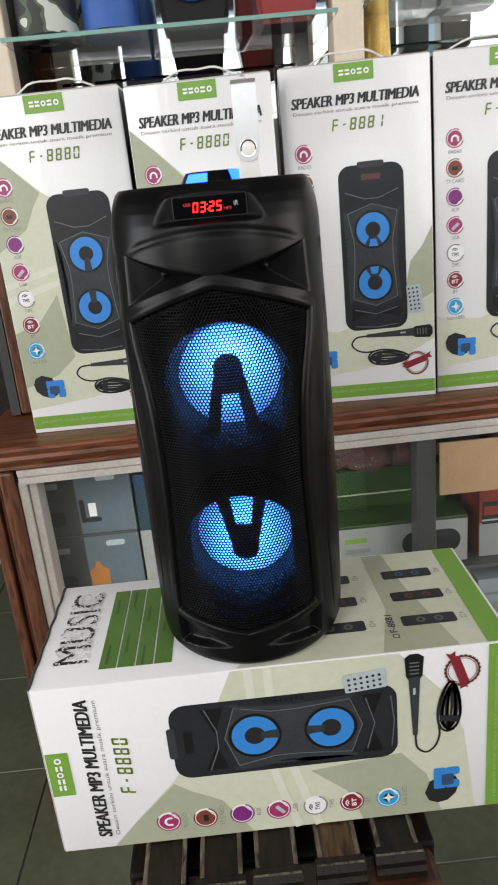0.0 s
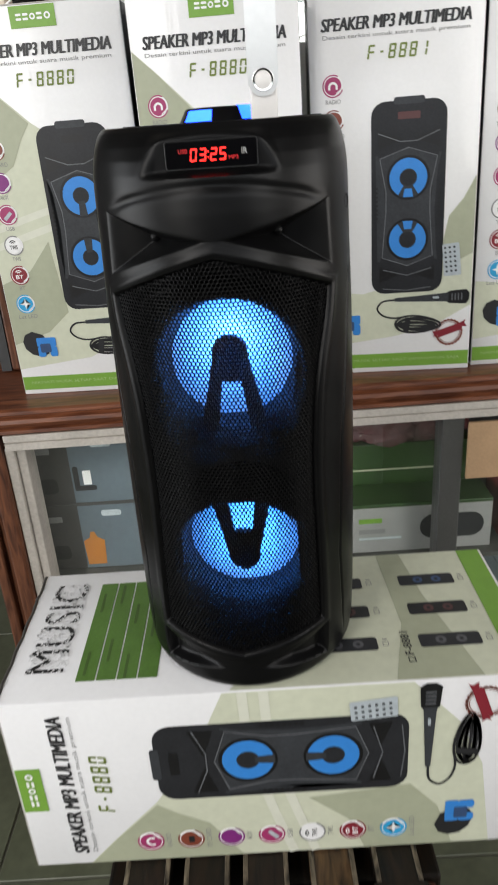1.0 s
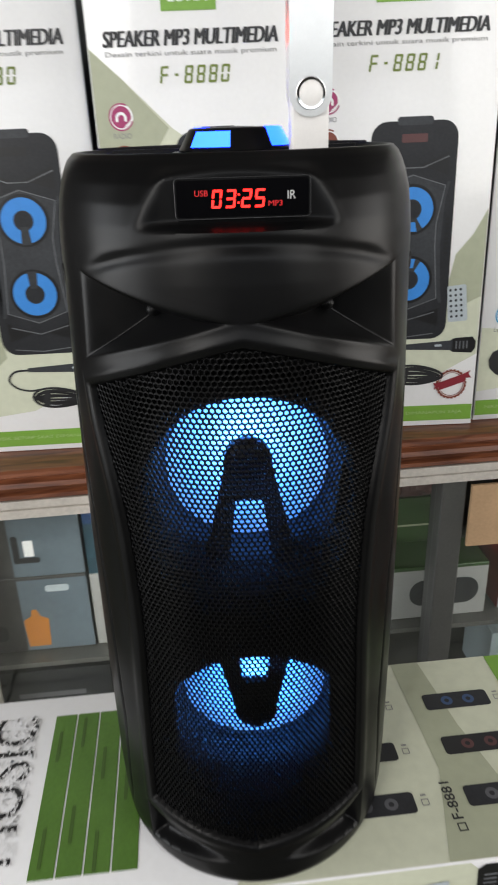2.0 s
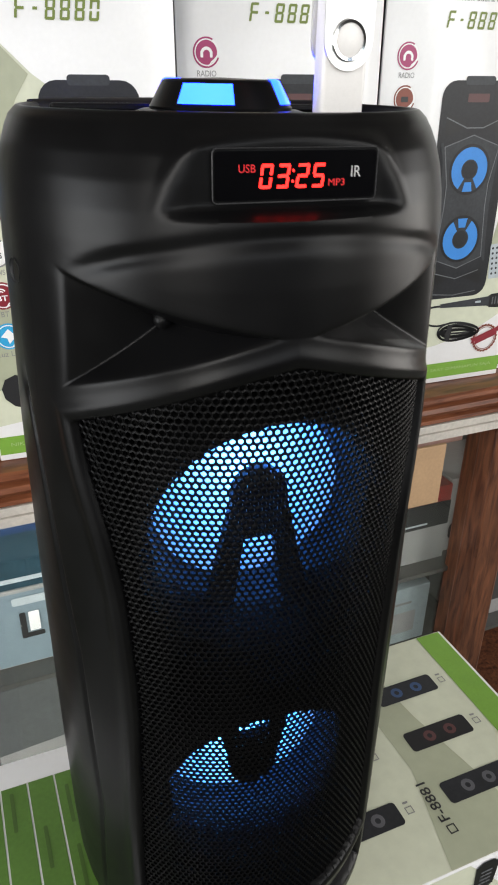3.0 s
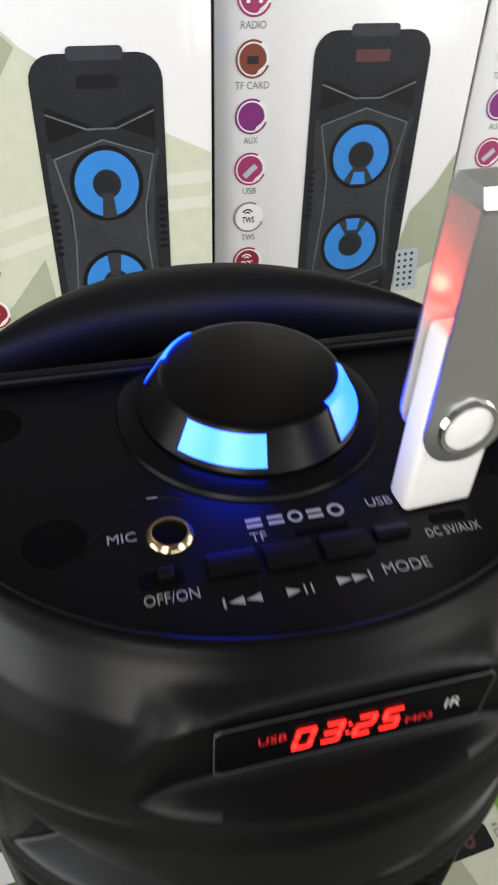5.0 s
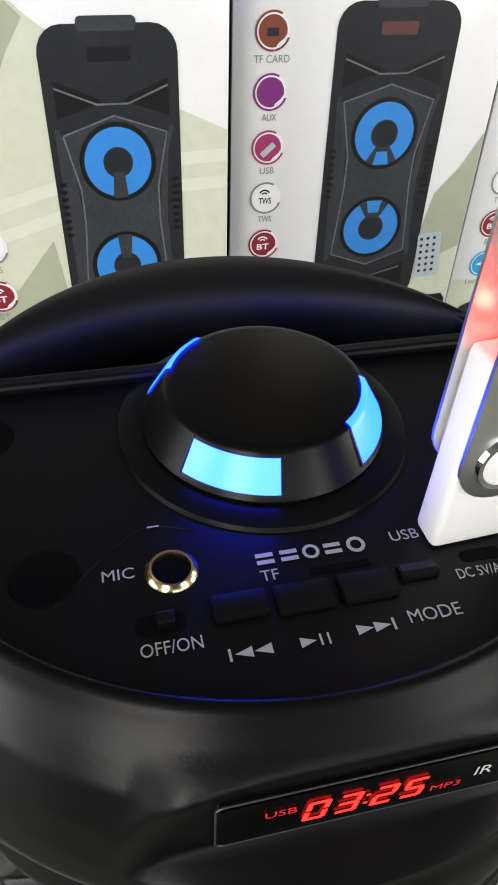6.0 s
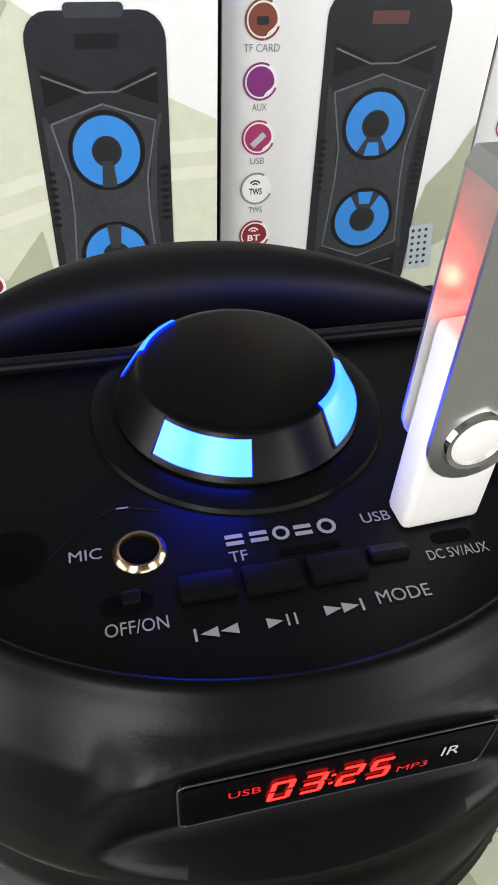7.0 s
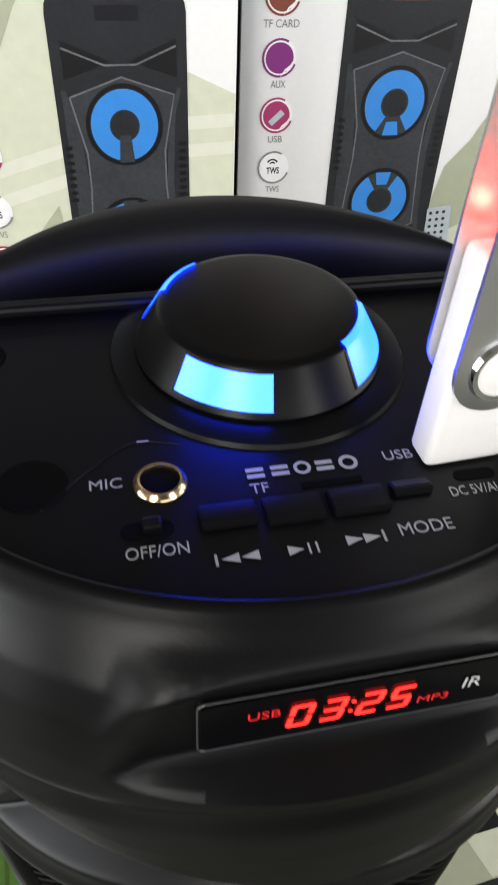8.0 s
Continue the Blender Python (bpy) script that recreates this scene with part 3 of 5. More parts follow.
goods_box("grey_carton", -0.150, -0.010, 0.405, 0.50, -0.345, -0.222, mat("shaded_mid_grey_board", (0.10, 0.107, 0.11), 0.45, vary=0.15, scale=14), "grey carton with a black device picture on the lower shelf", [
    ("device_picture", M_PIC, [(0.012, 0.050), (0.032, 0.040), (0.050, 0.052), (0.086, 0.060), (0.090, 0.080), (0.070, 0.094), (0.040, 0.090), (0.014, 0.078)]), ("pale_field", M_WHITEB, [(-0.069, 0.002), (0.069, 0.002), (0.069, 0.030), (-0.069, 0.018)]), ("cable_picture", M_INK, rounded(0.014, 0.060, 0.030, 0.038, 0.003))])
goods_box("black_carton", -0.310, -0.156, 0.41, 0.52, -0.345, -0.230, M_PIC, "black carton on the lower shelf of the cabinet", [("pale_bar", M_DIMGREY, rounded(-0.05, 0.04, 0.07, 0.078, 0.001))])
goods_box("black_carton", -0.300, 0.120, 0.42, 0.56, FLOOR + 0.0505, -0.362, M_PIC, "large black carton at the bottom of the cabinet", [("pale_bar", M_DIMGREY, rounded(-0.12, 0.02, 0.13, 0.15, 0.002)), ("grey_field", M_GREYB, rounded(0.05, 0.19, 0.03, 0.17, 0.004))])
goods_box("pale_carton", 0.385, 0.488, 0.41, 0.50, -0.345, -0.240, mat("pale_grey_blue_board", (0.30, 0.36, 0.38), 0.4, vary=0.12, scale=14), "pale grey-blue carton on the lower shelf", [("white_bar", M_WHITEB, rounded(-0.04, 0.03, 0.020, 0.060, 0.002)), ("text_bar", M_INK2, rounded(-0.04, 0.02, 0.075, 0.080, 0.001))])
goods_box("white_carton", 0.560, 0.680, 0.41, 0.50, -0.345, -0.215, M_WHITEB, "white carton on the lower shelf, shade in its colour", [("grey_field", M_GREYB, rounded(-0.05, 0.02, 0.03, 0.10, 0.002))])
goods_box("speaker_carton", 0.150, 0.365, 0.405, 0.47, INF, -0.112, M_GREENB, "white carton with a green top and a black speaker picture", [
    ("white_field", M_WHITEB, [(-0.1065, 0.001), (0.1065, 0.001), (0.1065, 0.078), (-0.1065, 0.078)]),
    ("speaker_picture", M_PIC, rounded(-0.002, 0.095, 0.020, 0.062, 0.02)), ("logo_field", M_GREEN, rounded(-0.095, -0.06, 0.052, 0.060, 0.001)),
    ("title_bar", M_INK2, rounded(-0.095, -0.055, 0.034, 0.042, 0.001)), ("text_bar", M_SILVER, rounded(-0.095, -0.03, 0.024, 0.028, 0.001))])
goods_box("green_carton", 0.155, 0.350, 0.475, 0.56, INF, -0.045, M_GREENB, "green carton behind the white one, shade in its colour", [("pale_bar", M_KHAKI, rounded(-0.09, 0.08, 0.105, 0.108, 0.001))])
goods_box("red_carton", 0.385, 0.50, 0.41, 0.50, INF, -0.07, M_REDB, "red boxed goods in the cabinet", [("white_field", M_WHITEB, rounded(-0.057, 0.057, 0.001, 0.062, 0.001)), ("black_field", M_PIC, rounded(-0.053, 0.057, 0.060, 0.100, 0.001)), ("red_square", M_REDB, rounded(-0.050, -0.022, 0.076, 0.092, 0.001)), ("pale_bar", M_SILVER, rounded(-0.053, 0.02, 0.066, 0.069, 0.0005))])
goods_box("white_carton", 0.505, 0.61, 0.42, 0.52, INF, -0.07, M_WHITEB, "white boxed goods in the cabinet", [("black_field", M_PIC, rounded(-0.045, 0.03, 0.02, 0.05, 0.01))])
goods_box("pink_carton", 0.46, 0.60, 0.52, 0.62, INF, 0.02, mat("pink_board", (0.45, 0.24, 0.2), 0.5, vary=0.2, scale=20), "faded pink carton in the cabinet", [("text_bar", M_INK2, rounded(-0.05, 0.05, 0.10, 0.105, 0.001)), ("text_bar", M_INK2, rounded(-0.05, 0.03, 0.12, 0.125, 0.001))])
goods_box("blue_carton", 0.70, 0.86, 0.42, 0.52, INF, -0.03, M_PALEBLUE, "pale blue carton in the cabinet", [("white_bar", M_WHITEI, rounded(-0.06, 0.05, 0.03, 0.06, 0.003))])
card = part("cardboard_notice", box(0.300, 0.420, FRONT + 0.006, FRONT + 0.011, -0.044, 0.040, 0.001), M_TAN, None)
tagged(card, "brown cardboard sheet leaning on the cabinet glass", "cardboard")

# crumpled clear bags of red goods on the green carton
M_FILM = mat("clear_film", (0.92, 0.90, 0.90), 0.06, vary=0.05, scale=20, trans=0.96)
M_MAUVE = mat("dark_red_cloth", (0.11, 0.03, 0.032), 0.6, vary=0.4, scale=30)


def lump(name, x, y, z, sx, sy, sz, material, label, category, seed, rough=0.35):
    bm = bmesh.new()
    bmesh.ops.create_icosphere(bm, subdivisions=4, radius=1)
    for v in bm.verts:
        n = noise.noise(v.co * 2.3 + Vector((seed, 0, 0))) + 0.5 * noise.noise(v.co * 6 + Vector((0, seed, 0)))
        v.co = v.co * (1 + rough * n)
        v.co = Vector((v.co.x * sx, v.co.y * sy, max(v.co.z, -0.6) * sz + 0.6 * sz))
    ob = part(name, bm, material, None, smooth=60)
    ob.matrix_world = pose(x, y, z)
    return tagged(ob, label, category)


lump("bagged_goods", 0.205, 0.515, -0.045, 0.055, 0.045, 0.030, M_MAUVE, "dark red goods heaped on a green carton", "goods", 2.0)
lump("bagged_goods", 0.30, 0.515, -0.045, 0.050, 0.035, 0.026, M_MAUVE, "dark red goods heaped on a green carton", "goods", 5.0)
film_ob = lump("plastic_bag", 0.235, 0.512, -0.0455, 0.095, 0.055, 0.036, M_FILM, "crumpled clear plastic bag over red goods", "bag", 8.0, 0.25)
film_ob.visible_shadow = False


# ---------------------------------------------------------------- bench under the carton
bench = empty("carved_bench", pose(0, 0, FLOOR))
tagged(bench, "old dark carved wooden bench with worn slats", "bench")
SEAT = -0.1985 - FLOOR
for i, x in enumerate((-0.110, -0.055, -0.001, 0.060, 0.118)):
    y0 = -0.150 + 0.004 * i
    part("slat", box(x - 0.021, x + 0.021, y0 + 0.018, 0.16, SEAT - 0.020, SEAT, 0.002), M_BENCHTAN if i == 3 else M_BENCH, bench)
    for dx in (-0.0185, 0.0185):
        part("slat_bead", box(x + dx - 0.0022, x + dx + 0.0022, y0 + 0.02, 0.16, SEAT - 0.006, SEAT + 0.0012, 0.001), M_WORN, bench)
    part("worn_lip", tube([(x - 0.023, y0 + 0.0105, SEAT + 0.0008), (x, y0 + 0.0102, SEAT + 0.0012), (x + 0.023, y0 + 0.0105, SEAT + 0.0008)], 0.0012, 6), M_WORN, bench)
    part("slat_end", prism([(x - 0.024, y0 + 0.018, SEAT + 0.001), (x - 0.024, y0 + 0.010, SEAT + 0.001), (x - 0.024, y0 + 0.004, SEAT - 0.004), (x - 0.024, y0 + 0.004, SEAT - 0.010), (x - 0.024, y0, SEAT - 0.013), (x - 0.024, y0, SEAT - 0.020), (x - 0.024, y0 + 0.018, SEAT - 0.020)], (0.048, 0, 0)), M_BENCH, bench)
part("front_rail", box(-0.145, 0.155, -0.165, -0.10, SEAT - 0.085, SEAT - 0.0205, 0.006), M_BENCHRED, bench, "red-brown front rail")
part("seat_board", box(-0.150, 0.160, -0.098, 0.165, SEAT - 0.045, SEAT - 0.0205, 0.003), M_BENCH, bench)
for x in (-0.14, 0.15):
    for y in (-0.14, 0.14):
        part("leg", lathe([(0, 0), (0.018, 0), (0.022, 0.04), (0.016, 0.1), (0.024, 0.2), (0.02, SEAT - 0.05), (0, SEAT - 0.05)], 16, Matrix.Translation((x, y, 0))), M_BENCH, bench, smooth=50)


# ---------------------------------------------------------------- printed speaker cartons
CW, CH, CD = 0.197, 0.4543, 0.184


def face(depth):
    """Front of a carton: x to the right, y up, lying depth above the board."""
    return Matrix.Translation((0, -depth, 0)) @ pose(0, 0, 0, 90, 0, 0)


ICONS = (("RADIO", M_PINK), ("TF CARD", M_BROWNI), ("AUX", M_PLUM), ("USB", M_PINK), ("TWS", M_SILVER), ("BT", M_MAROON), ("Luz LED", M_CYAN))


def annulus(cx, cy, r0, r1, a0, a1, n=28):
    o = []
    for i in range(n):
        t, u = radians(a0 + (a1 - a0) * i / n), radians(a0 + (a1 - a0) * (i + 1) / n)
        o.append([(cx + r0 * math.cos(t), cy + r0 * math.sin(t)), (cx + r1 * math.cos(t), cy + r1 * math.sin(t)), (cx + r1 * math.cos(u), cy + r1 * math.sin(u)), (cx + r0 * math.cos(u), cy + r0 * math.sin(u))])
    return o


def carton(kind, board, m, label, handle=True):
    c = empty("speaker_carton", m)
    tagged(c, label, "carton", "printed speaker cartons")
    part("board_body", box(0, CW, 0, CD, 0, CH, 0.0012, 2), board, c, smooth=40)
    part("lid_flap", box(0.002, CW - 0.002, 0.0015, CD * 0.5, CH + 0.0001, CH + 0.0016, 0.0004, 1), M_RAW, c, "grey inner edge of the lid flap")
    # Black sheets put the shade of the gaps between cartons on the sides.
    if handle:
        for x in (-0.0004, CW + 0.0002):
            part("side_layer", box(x, x + 0.0002, 0.002, CD - 0.002, 0.004, CH - 0.004), M_INK, c, "black sheet for the shade beside the carton")
    # printed ground
    if kind == "A":
        part("khaki_field", flat([[(0.001, 0.404), (0.030, 0.378), (0.075, 0.335), (0.130, 0.297), (0.196, 0.268), (0.196, 0.110), (0.150, 0.070), (0.100, 0.048), (0.001, 0.036)]], face(0.0002)), M_KHAKI2, c, "pale khaki printed field")
        part("khaki_wedge", flat([[(0.001, 0.403), (0.030, 0.377), (0.072, 0.335), (0.060, 0.318), (0.045, 0.290), (0.001, 0.262)]], face(0.0004)), M_KHAKI, c, "grey-green printed wedge")
        part("khaki_wedge", flat([[(0.001, 0.150), (0.040, 0.165), (0.070, 0.200), (0.080, 0.110), (0.050, 0.085), (0.001, 0.070)]], face(0.0004)), M_KHAKI, c, "grey-green printed wedge")
        for k in (0, 1):
            part("pale_streak", flat(thick_line(smooth_path([(0.001, 0.215 - 0.02 * k), (0.060, 0.232 - 0.02 * k), (0.130, 0.248 - 0.018 * k), (0.196, 0.252 - 0.018 * k)]), 0.0042), face(0.0005)), M_KHAKI4, c)
    else:
        part("khaki_field", flat([[(0.196, 0.242), (0.182, 0.216), (0.165, 0.196), (0.155, 0.150), (0.120, 0.120), (0.060, 0.105), (0.001, 0.112), (0.001, 0.036), (0.100, 0.048), (0.150, 0.060), (0.196, 0.085)]], face(0.0002)), M_KHAKI2, c, "pale khaki printed field")
        part("khaki_wedge", flat([[(0.196, 0.241), (0.182, 0.215), (0.165, 0.195), (0.158, 0.160), (0.175, 0.140), (0.196, 0.150)]], face(0.0004)), M_KHAKI, c, "grey-green printed wedge")
    # head
    logo = part("logo_panel", flat([[(0.0724, 0.4313), (0.1242, 0.4313), (0.1242, 0.4530), (0.0724, 0.4530)]], face(0.0006)), M_GREEN, c, "green logo panel")
    bars = [rounded(x, x + 0.0062, z, z + 0.0024, 0.0008) for x in (0.0793, 0.0872, 0.1030) for z in (0.4387, 0.4431)]
    bars += annulus(0.0982, 0.442, 0.0016, 0.0033, 0, 360, 14) + annulus(0.1150, 0.442, 0.0018, 0.0036, 0, 360, 14)
    part("logo_mark", flat(bars, face(0.0009)), M_WHITEI, logo, "white abstract logo shapes")
    title = lettering("title_print", "SPEAKER MP3 MULTIMEDIA", Matrix.Translation((0, -0.0006, 0)) @ pose(0.0985, 0, 0.4105, 90), 0.166, 0.0130, M_INK, c, "bold black title lettering", shear=0.18)
    for k in (-3, -2, -1, 1, 2, 3):
        lettering("title_stroke", "SPEAKER MP3 MULTIMEDIA", Matrix.Translation((0, -0.0006 - 0.00003 * (k + 4), 0)) @ pose(0.0985 + 0.00027 * k, 0, 0.4105, 90), 0.166, 0.0130 + 0.0002 * (abs(k) == 2), M_INK, title, shear=0.18)
    lettering("tagline_print", "Desain terkini untuk suara musik premium", Matrix.Translation((0, -0.0006, 0)) @ pose(0.0985, 0, 0.3975, 90), 0.164, 0.0055, M_INK2, c)
    digits = []
    for k, ch in enumerate("F-8880" if kind == "A" else "F-8881"):
        digits += segments(ch, 0.0715 + 0.0118 * k, 0.3800, 0.0080 if ch != "-" else 0.005, 0.0150, 0.0021, 0.15)
    part("model_print", flat(digits, face(0.0006)), M_OLIVE, c, "olive green segmented lettering")
    # icons
    for i, (word, ink) in enumerate(ICONS):
        u, v = (0.0258, 0.3460 - i * 0.0370) if kind == "A" else (0.0272, 0.3485 - i * 0.0372)
        icon = part("icon_sticker", flat([disc(u, v, 0.0118)], face(0.0006)), M_WHITEI, c, "round sticker icon")
        part("icon_ring", flat(annulus(u, v, 0.0108, 0.0122, -300, -20, 24), face(0.0008)), ink if i != 4 else M_INK2, icon)
        part("icon_fill", flat([disc(u, v, 0.0097, 24, -10, 300)], face(0.0009)), ink if i != 4 else M_WHITEI, icon)
        glyph = [rounded(u - 0.004, u + 0.004, v - 0.003, v + 0.002, 0.001)]
        if i == 0:
            glyph = annulus(u, v - 0.001, 0.003, 0.0055, 20, 160, 10) + [rounded(u - 0.0055, u - 0.003, v - 0.004, v + 0.001, 0.0006), rounded(u + 0.003, u + 0.0055, v - 0.004, v + 0.001, 0.0006)]
        elif i == 3:
            glyph = [[(u - 0.006, v - 0.004), (u + 0.003, v + 0.004), (u + 0.006, v + 0.001), (u - 0.003, v - 0.007)]]
        elif i == 6:
            glyph = [[(u, v + 0.007), (u + 0.0016, v + 0.0016), (u + 0.007, v), (u + 0.0016, v - 0.0016), (u, v - 0.007), (u - 0.0016, v - 0.0016), (u - 0.007, v), (u - 0.0016, v + 0.0016)]]
        if i in (4, 5):
            lettering("icon_word", ("TWS", "BT")[i - 4], Matrix.Translation((0, -0.0011, 0)) @ pose(u - 0.0005, 0, v - 0.002, 90), 0.0098, 0.0050, M_INK if i == 4 else M_WHITEI, icon, bold=0.02)
            part("icon_glyph", flat(annulus(u - 0.001, v + 0.002, 0.0015, 0.0026, 30, 150, 8) + annulus(u - 0.001, v + 0.002, 0.0036, 0.0048, 30, 150, 8), face(0.0011)), M_INK if i == 4 else M_WHITEI, icon)
        elif i != 2:
            part("icon_glyph", flat(glyph, face(0.0011)), M_INK if i in (1, 4) else (M_SILVER if i == 3 else M_WHITEI), icon)
        part("icon_curl", flat([[(u + 0.001, v - 0.0117), (u + 0.0118, v - 0.001), (u + 0.010, v - 0.0025), (u + 0.004, v - 0.007)]], face(0.0011)), M_WHITEI, icon)
        lettering("icon_caption", word, Matrix.Translation((0, -0.0006, 0)) @ pose(u, 0, v - 0.0165, 90), 0.0035 * len(word), 0.0048, M_INK2, c)
    # speaker picture
    cu = 0.1206 if kind == "A" else 0.1150
    v0, v1 = (0.113, 0.3310) if kind == "A" else (0.1045, 0.3280)
    vr, vs = (0.251, 0.1775) if kind == "A" else (0.243, 0.1706)
    w = 0.0430 if kind == "A" else 0.0440
    mid = (v0 + v1) / 2
    pic = part("speaker_picture", flat([rounded(cu - w, cu + w, v0, v1, 0.016)], face(0.0006)), M_PIC, c, "printed black speaker picture")
    part("picture_handle", flat([rounded(cu - 0.018, cu + 0.018, v1 - 0.004, v1 + 0.004, 0.003)], face(0.0008)), M_PIC2, pic)
    part("picture_screen", flat([rounded(cu - 0.013, cu + 0.013, v1 - 0.020, v1 - 0.012, 0.001)], face(0.0009)), M_PIC3 if kind == "A" else M_DIMRED, pic)
    side = []
    for sgn in (-1, 1):
        side.append([(cu + sgn * a, b) for a, b in ((0.036, v1 - 0.058), (0.030, mid + 0.03), (0.027, mid - 0.01), (0.030, mid - 0.06), (0.034, v0 + 0.040), (0.037, v0 + 0.040), (0.0345, mid - 0.05), (0.032, mid - 0.01), (0.0345, mid + 0.035), (0.039, v1 - 0.058))])
    for t in side:
        part("picture_side", flat([t], face(0.0008)), M_PIC2, pic)
    tri = []
    for sgn in (-1, 1):
        tri.append([(cu + sgn * 0.006, v1 - 0.042), (cu + sgn * 0.036, v1 - 0.030), (cu + sgn * 0.036, v1 - 0.052)])
        tri.append([(cu + sgn * 0.006, v0 + 0.024), (cu + sgn * 0.034, v0 + 0.034), (cu + sgn * 0.034, v0 + 0.014)])
    for t in tri:
        part("picture_recess", flat([t], face(0.0008)), M_PIC3, pic)
    part("picture_grille", flat([[(cu - 0.034, v1 - 0.062), (cu, v1 - 0.050), (cu + 0.034, v1 - 0.062), (cu + 0.026, mid), (cu + 0.031, v0 + 0.045), (cu, v0 + 0.034), (cu - 0.031, v0 + 0.045), (cu - 0.026, mid)]], face(0.00075)), M_PIC2, pic)
    outline = [(cu - 0.034, v1 - 0.062), (cu, v1 - 0.051), (cu + 0.034, v1 - 0.062), (cu + 0.0265, mid + 0.012), (cu + 0.0265, mid - 0.012), (cu + 0.031, v0 + 0.045), (cu, v0 + 0.034), (cu - 0.031, v0 + 0.045), (cu - 0.0265, mid - 0.012), (cu - 0.0265, mid + 0.012), (cu - 0.034, v1 - 0.062)]
    part("picture_edge", flat(thick_line(outline, 0.0006), face(0.0009)), M_PICLINE, pic)
    for shine in ([(cu - 0.036, v1 - 0.034), (cu - 0.010, v1 - 0.044), (cu + 0.010, v1 - 0.044), (cu + 0.036, v1 - 0.034)], [(cu - 0.030, v0 + 0.030), (cu, v0 + 0.022), (cu + 0.030, v0 + 0.030)], [(cu - 0.030, v0 + 0.006), (cu, v0 + 0.003), (cu + 0.030, v0 + 0.006)]):
        part("picture_shine", flat(thick_line(shine, 0.0006), face(0.0010)), M_PICLINE, pic)
    for sgn in (-1, 1):
        part("vent_texture", flat([rounded(cu + sgn * 0.0385 - 0.0022, cu + sgn * 0.0385 + 0.0022, mid - 0.020 + 0.005 * j, mid - 0.0175 + 0.005 * j, 0.0006) for j in range(8)], face(0.0010)), M_PIC3, pic)
    for vc in (vr, vs):
        part("picture_rim", flat(annulus(cu, vc, 0.0230, 0.0256, 0, 360, 40), face(0.00095)), M_PIC3, pic)
        part("picture_hub", flat([disc(cu, vc, 0.0092)], face(0.00095)), M_PIC, pic)
    for vc, top in ((vr, True), (vs, False)):
        s = -1 if top else 1
        if kind == "A":
            part("picture_ring", flat(annulus(cu, vc, 0.0100, 0.0224, 0, 360, 40), face(0.0010)), M_RINGB, pic, "printed blue ring")
            part("picture_slot", flat([[(cu - 0.0036, vc + s * 0.006), (cu + 0.0036, vc + s * 0.006), (cu + 0.0052, vc + s * 0.0235), (cu - 0.0052, vc + s * 0.0235)]], face(0.0012)), M_PIC2, pic)
        else:
            a = (-58, 238) if top else (122, 418)
            part("picture_ring", flat(annulus(cu, vc, 0.0104, 0.0225, *a, 36), face(0.0010)), M_RINGB, pic, "printed blue ring")
            part("picture_key", flat([[(cu - 0.0042, vc + s * 0.0125), (cu + 0.0042, vc + s * 0.0125), (cu + 0.0062, vc + s * 0.0222), (cu - 0.0062, vc + s * 0.0222)]], face(0.0010)), M_RINGB, pic, "printed blue wedge")
    # accessories
    ru, rv = 0.1700, 0.1430
    rem = part("remote_picture", flat([[(ru - 0.0075, rv - 0.0205), (ru + 0.0115, rv - 0.0195), (ru + 0.0125, rv - 0.0180), (ru + 0.0085, rv + 0.0195), (ru + 0.0070, rv + 0.0205), (ru - 0.0110, rv + 0.0190), (ru - 0.0120, rv + 0.0175), (ru - 0.0090, rv - 0.0195)]], face(0.0011)), M_SILVER, c, "printed silver remote control")
    for i in range(3):
        for j in range(6):
            part("remote_key", flat([disc(ru - 0.0055 + 0.0056 * i - 0.0006 * j, rv - 0.0145 + 0.0058 * j + 0.0004 * i, 0.0015, 8)], face(0.0013)), M_PIC3 if (i == 2 and j < 3) else M_PIC2, rem)
    mic = part("microphone_picture", flat([[(0.100, 0.0935), (0.165, 0.0905), (0.170, 0.088), (0.190, 0.0865), (0.194, 0.092), (0.194, 0.100), (0.190, 0.105), (0.170, 0.104), (0.165, 0.1015), (0.100, 0.0980)]], face(0.0009)), M_PIC2, c, "printed black microphone")
    part("microphone_head", flat([[(0.168, 0.0882), (0.190, 0.0868), (0.1938, 0.092), (0.1938, 0.100), (0.190, 0.1048), (0.168, 0.1035)]], face(0.00105)), M_PIC3, mic, "dark grille head")
    for vent in range(4):
        part("head_slot", flat([rounded(0.1715 + 0.004 * vent, 0.1732 + 0.004 * vent, 0.0915, 0.1005, 0.0006)], face(0.0012)), M_PICLINE, mic)
    part("microphone_switch", flat([rounded(0.148, 0.156, 0.0950, 0.0975, 0.001)], face(0.0011)), M_SILVER, mic)
    loop = smooth_path([(0.100, 0.0955), (0.085, 0.094), (0.078, 0.085), (0.085, 0.076), (0.098, 0.072), (0.112, 0.073)], 6)
    cable = part("cable_picture", flat(thick_line(loop, 0.0011), face(0.0008)), M_PIC, c, "printed black cable")
    coil = []
    for k in range(8):
        cx, cy, ru_, rv_, tip = 0.130 + 0.0012 * math.sin(2.1 * k), 0.0615 + 0.0010 * math.cos(1.7 * k), 0.0290 - 0.0012 * k, 0.0094 - 0.0011 * k, 0.05 * math.sin(1.3 * k) - 0.06
        ring = [(ru_ * math.cos(0.2618 * q), rv_ * math.sin(0.2618 * q) * (1.15 - 0.3 * math.cos(0.2618 * q))) for q in range(25)]
        coil += thick_line([(cx + p * math.cos(tip) - q * math.sin(tip), cy + p * math.sin(tip) + q * math.cos(tip)) for p, q in ring], 0.0012)
    part("cable_coil", flat(coil, face(0.0010)), M_INK, cable)
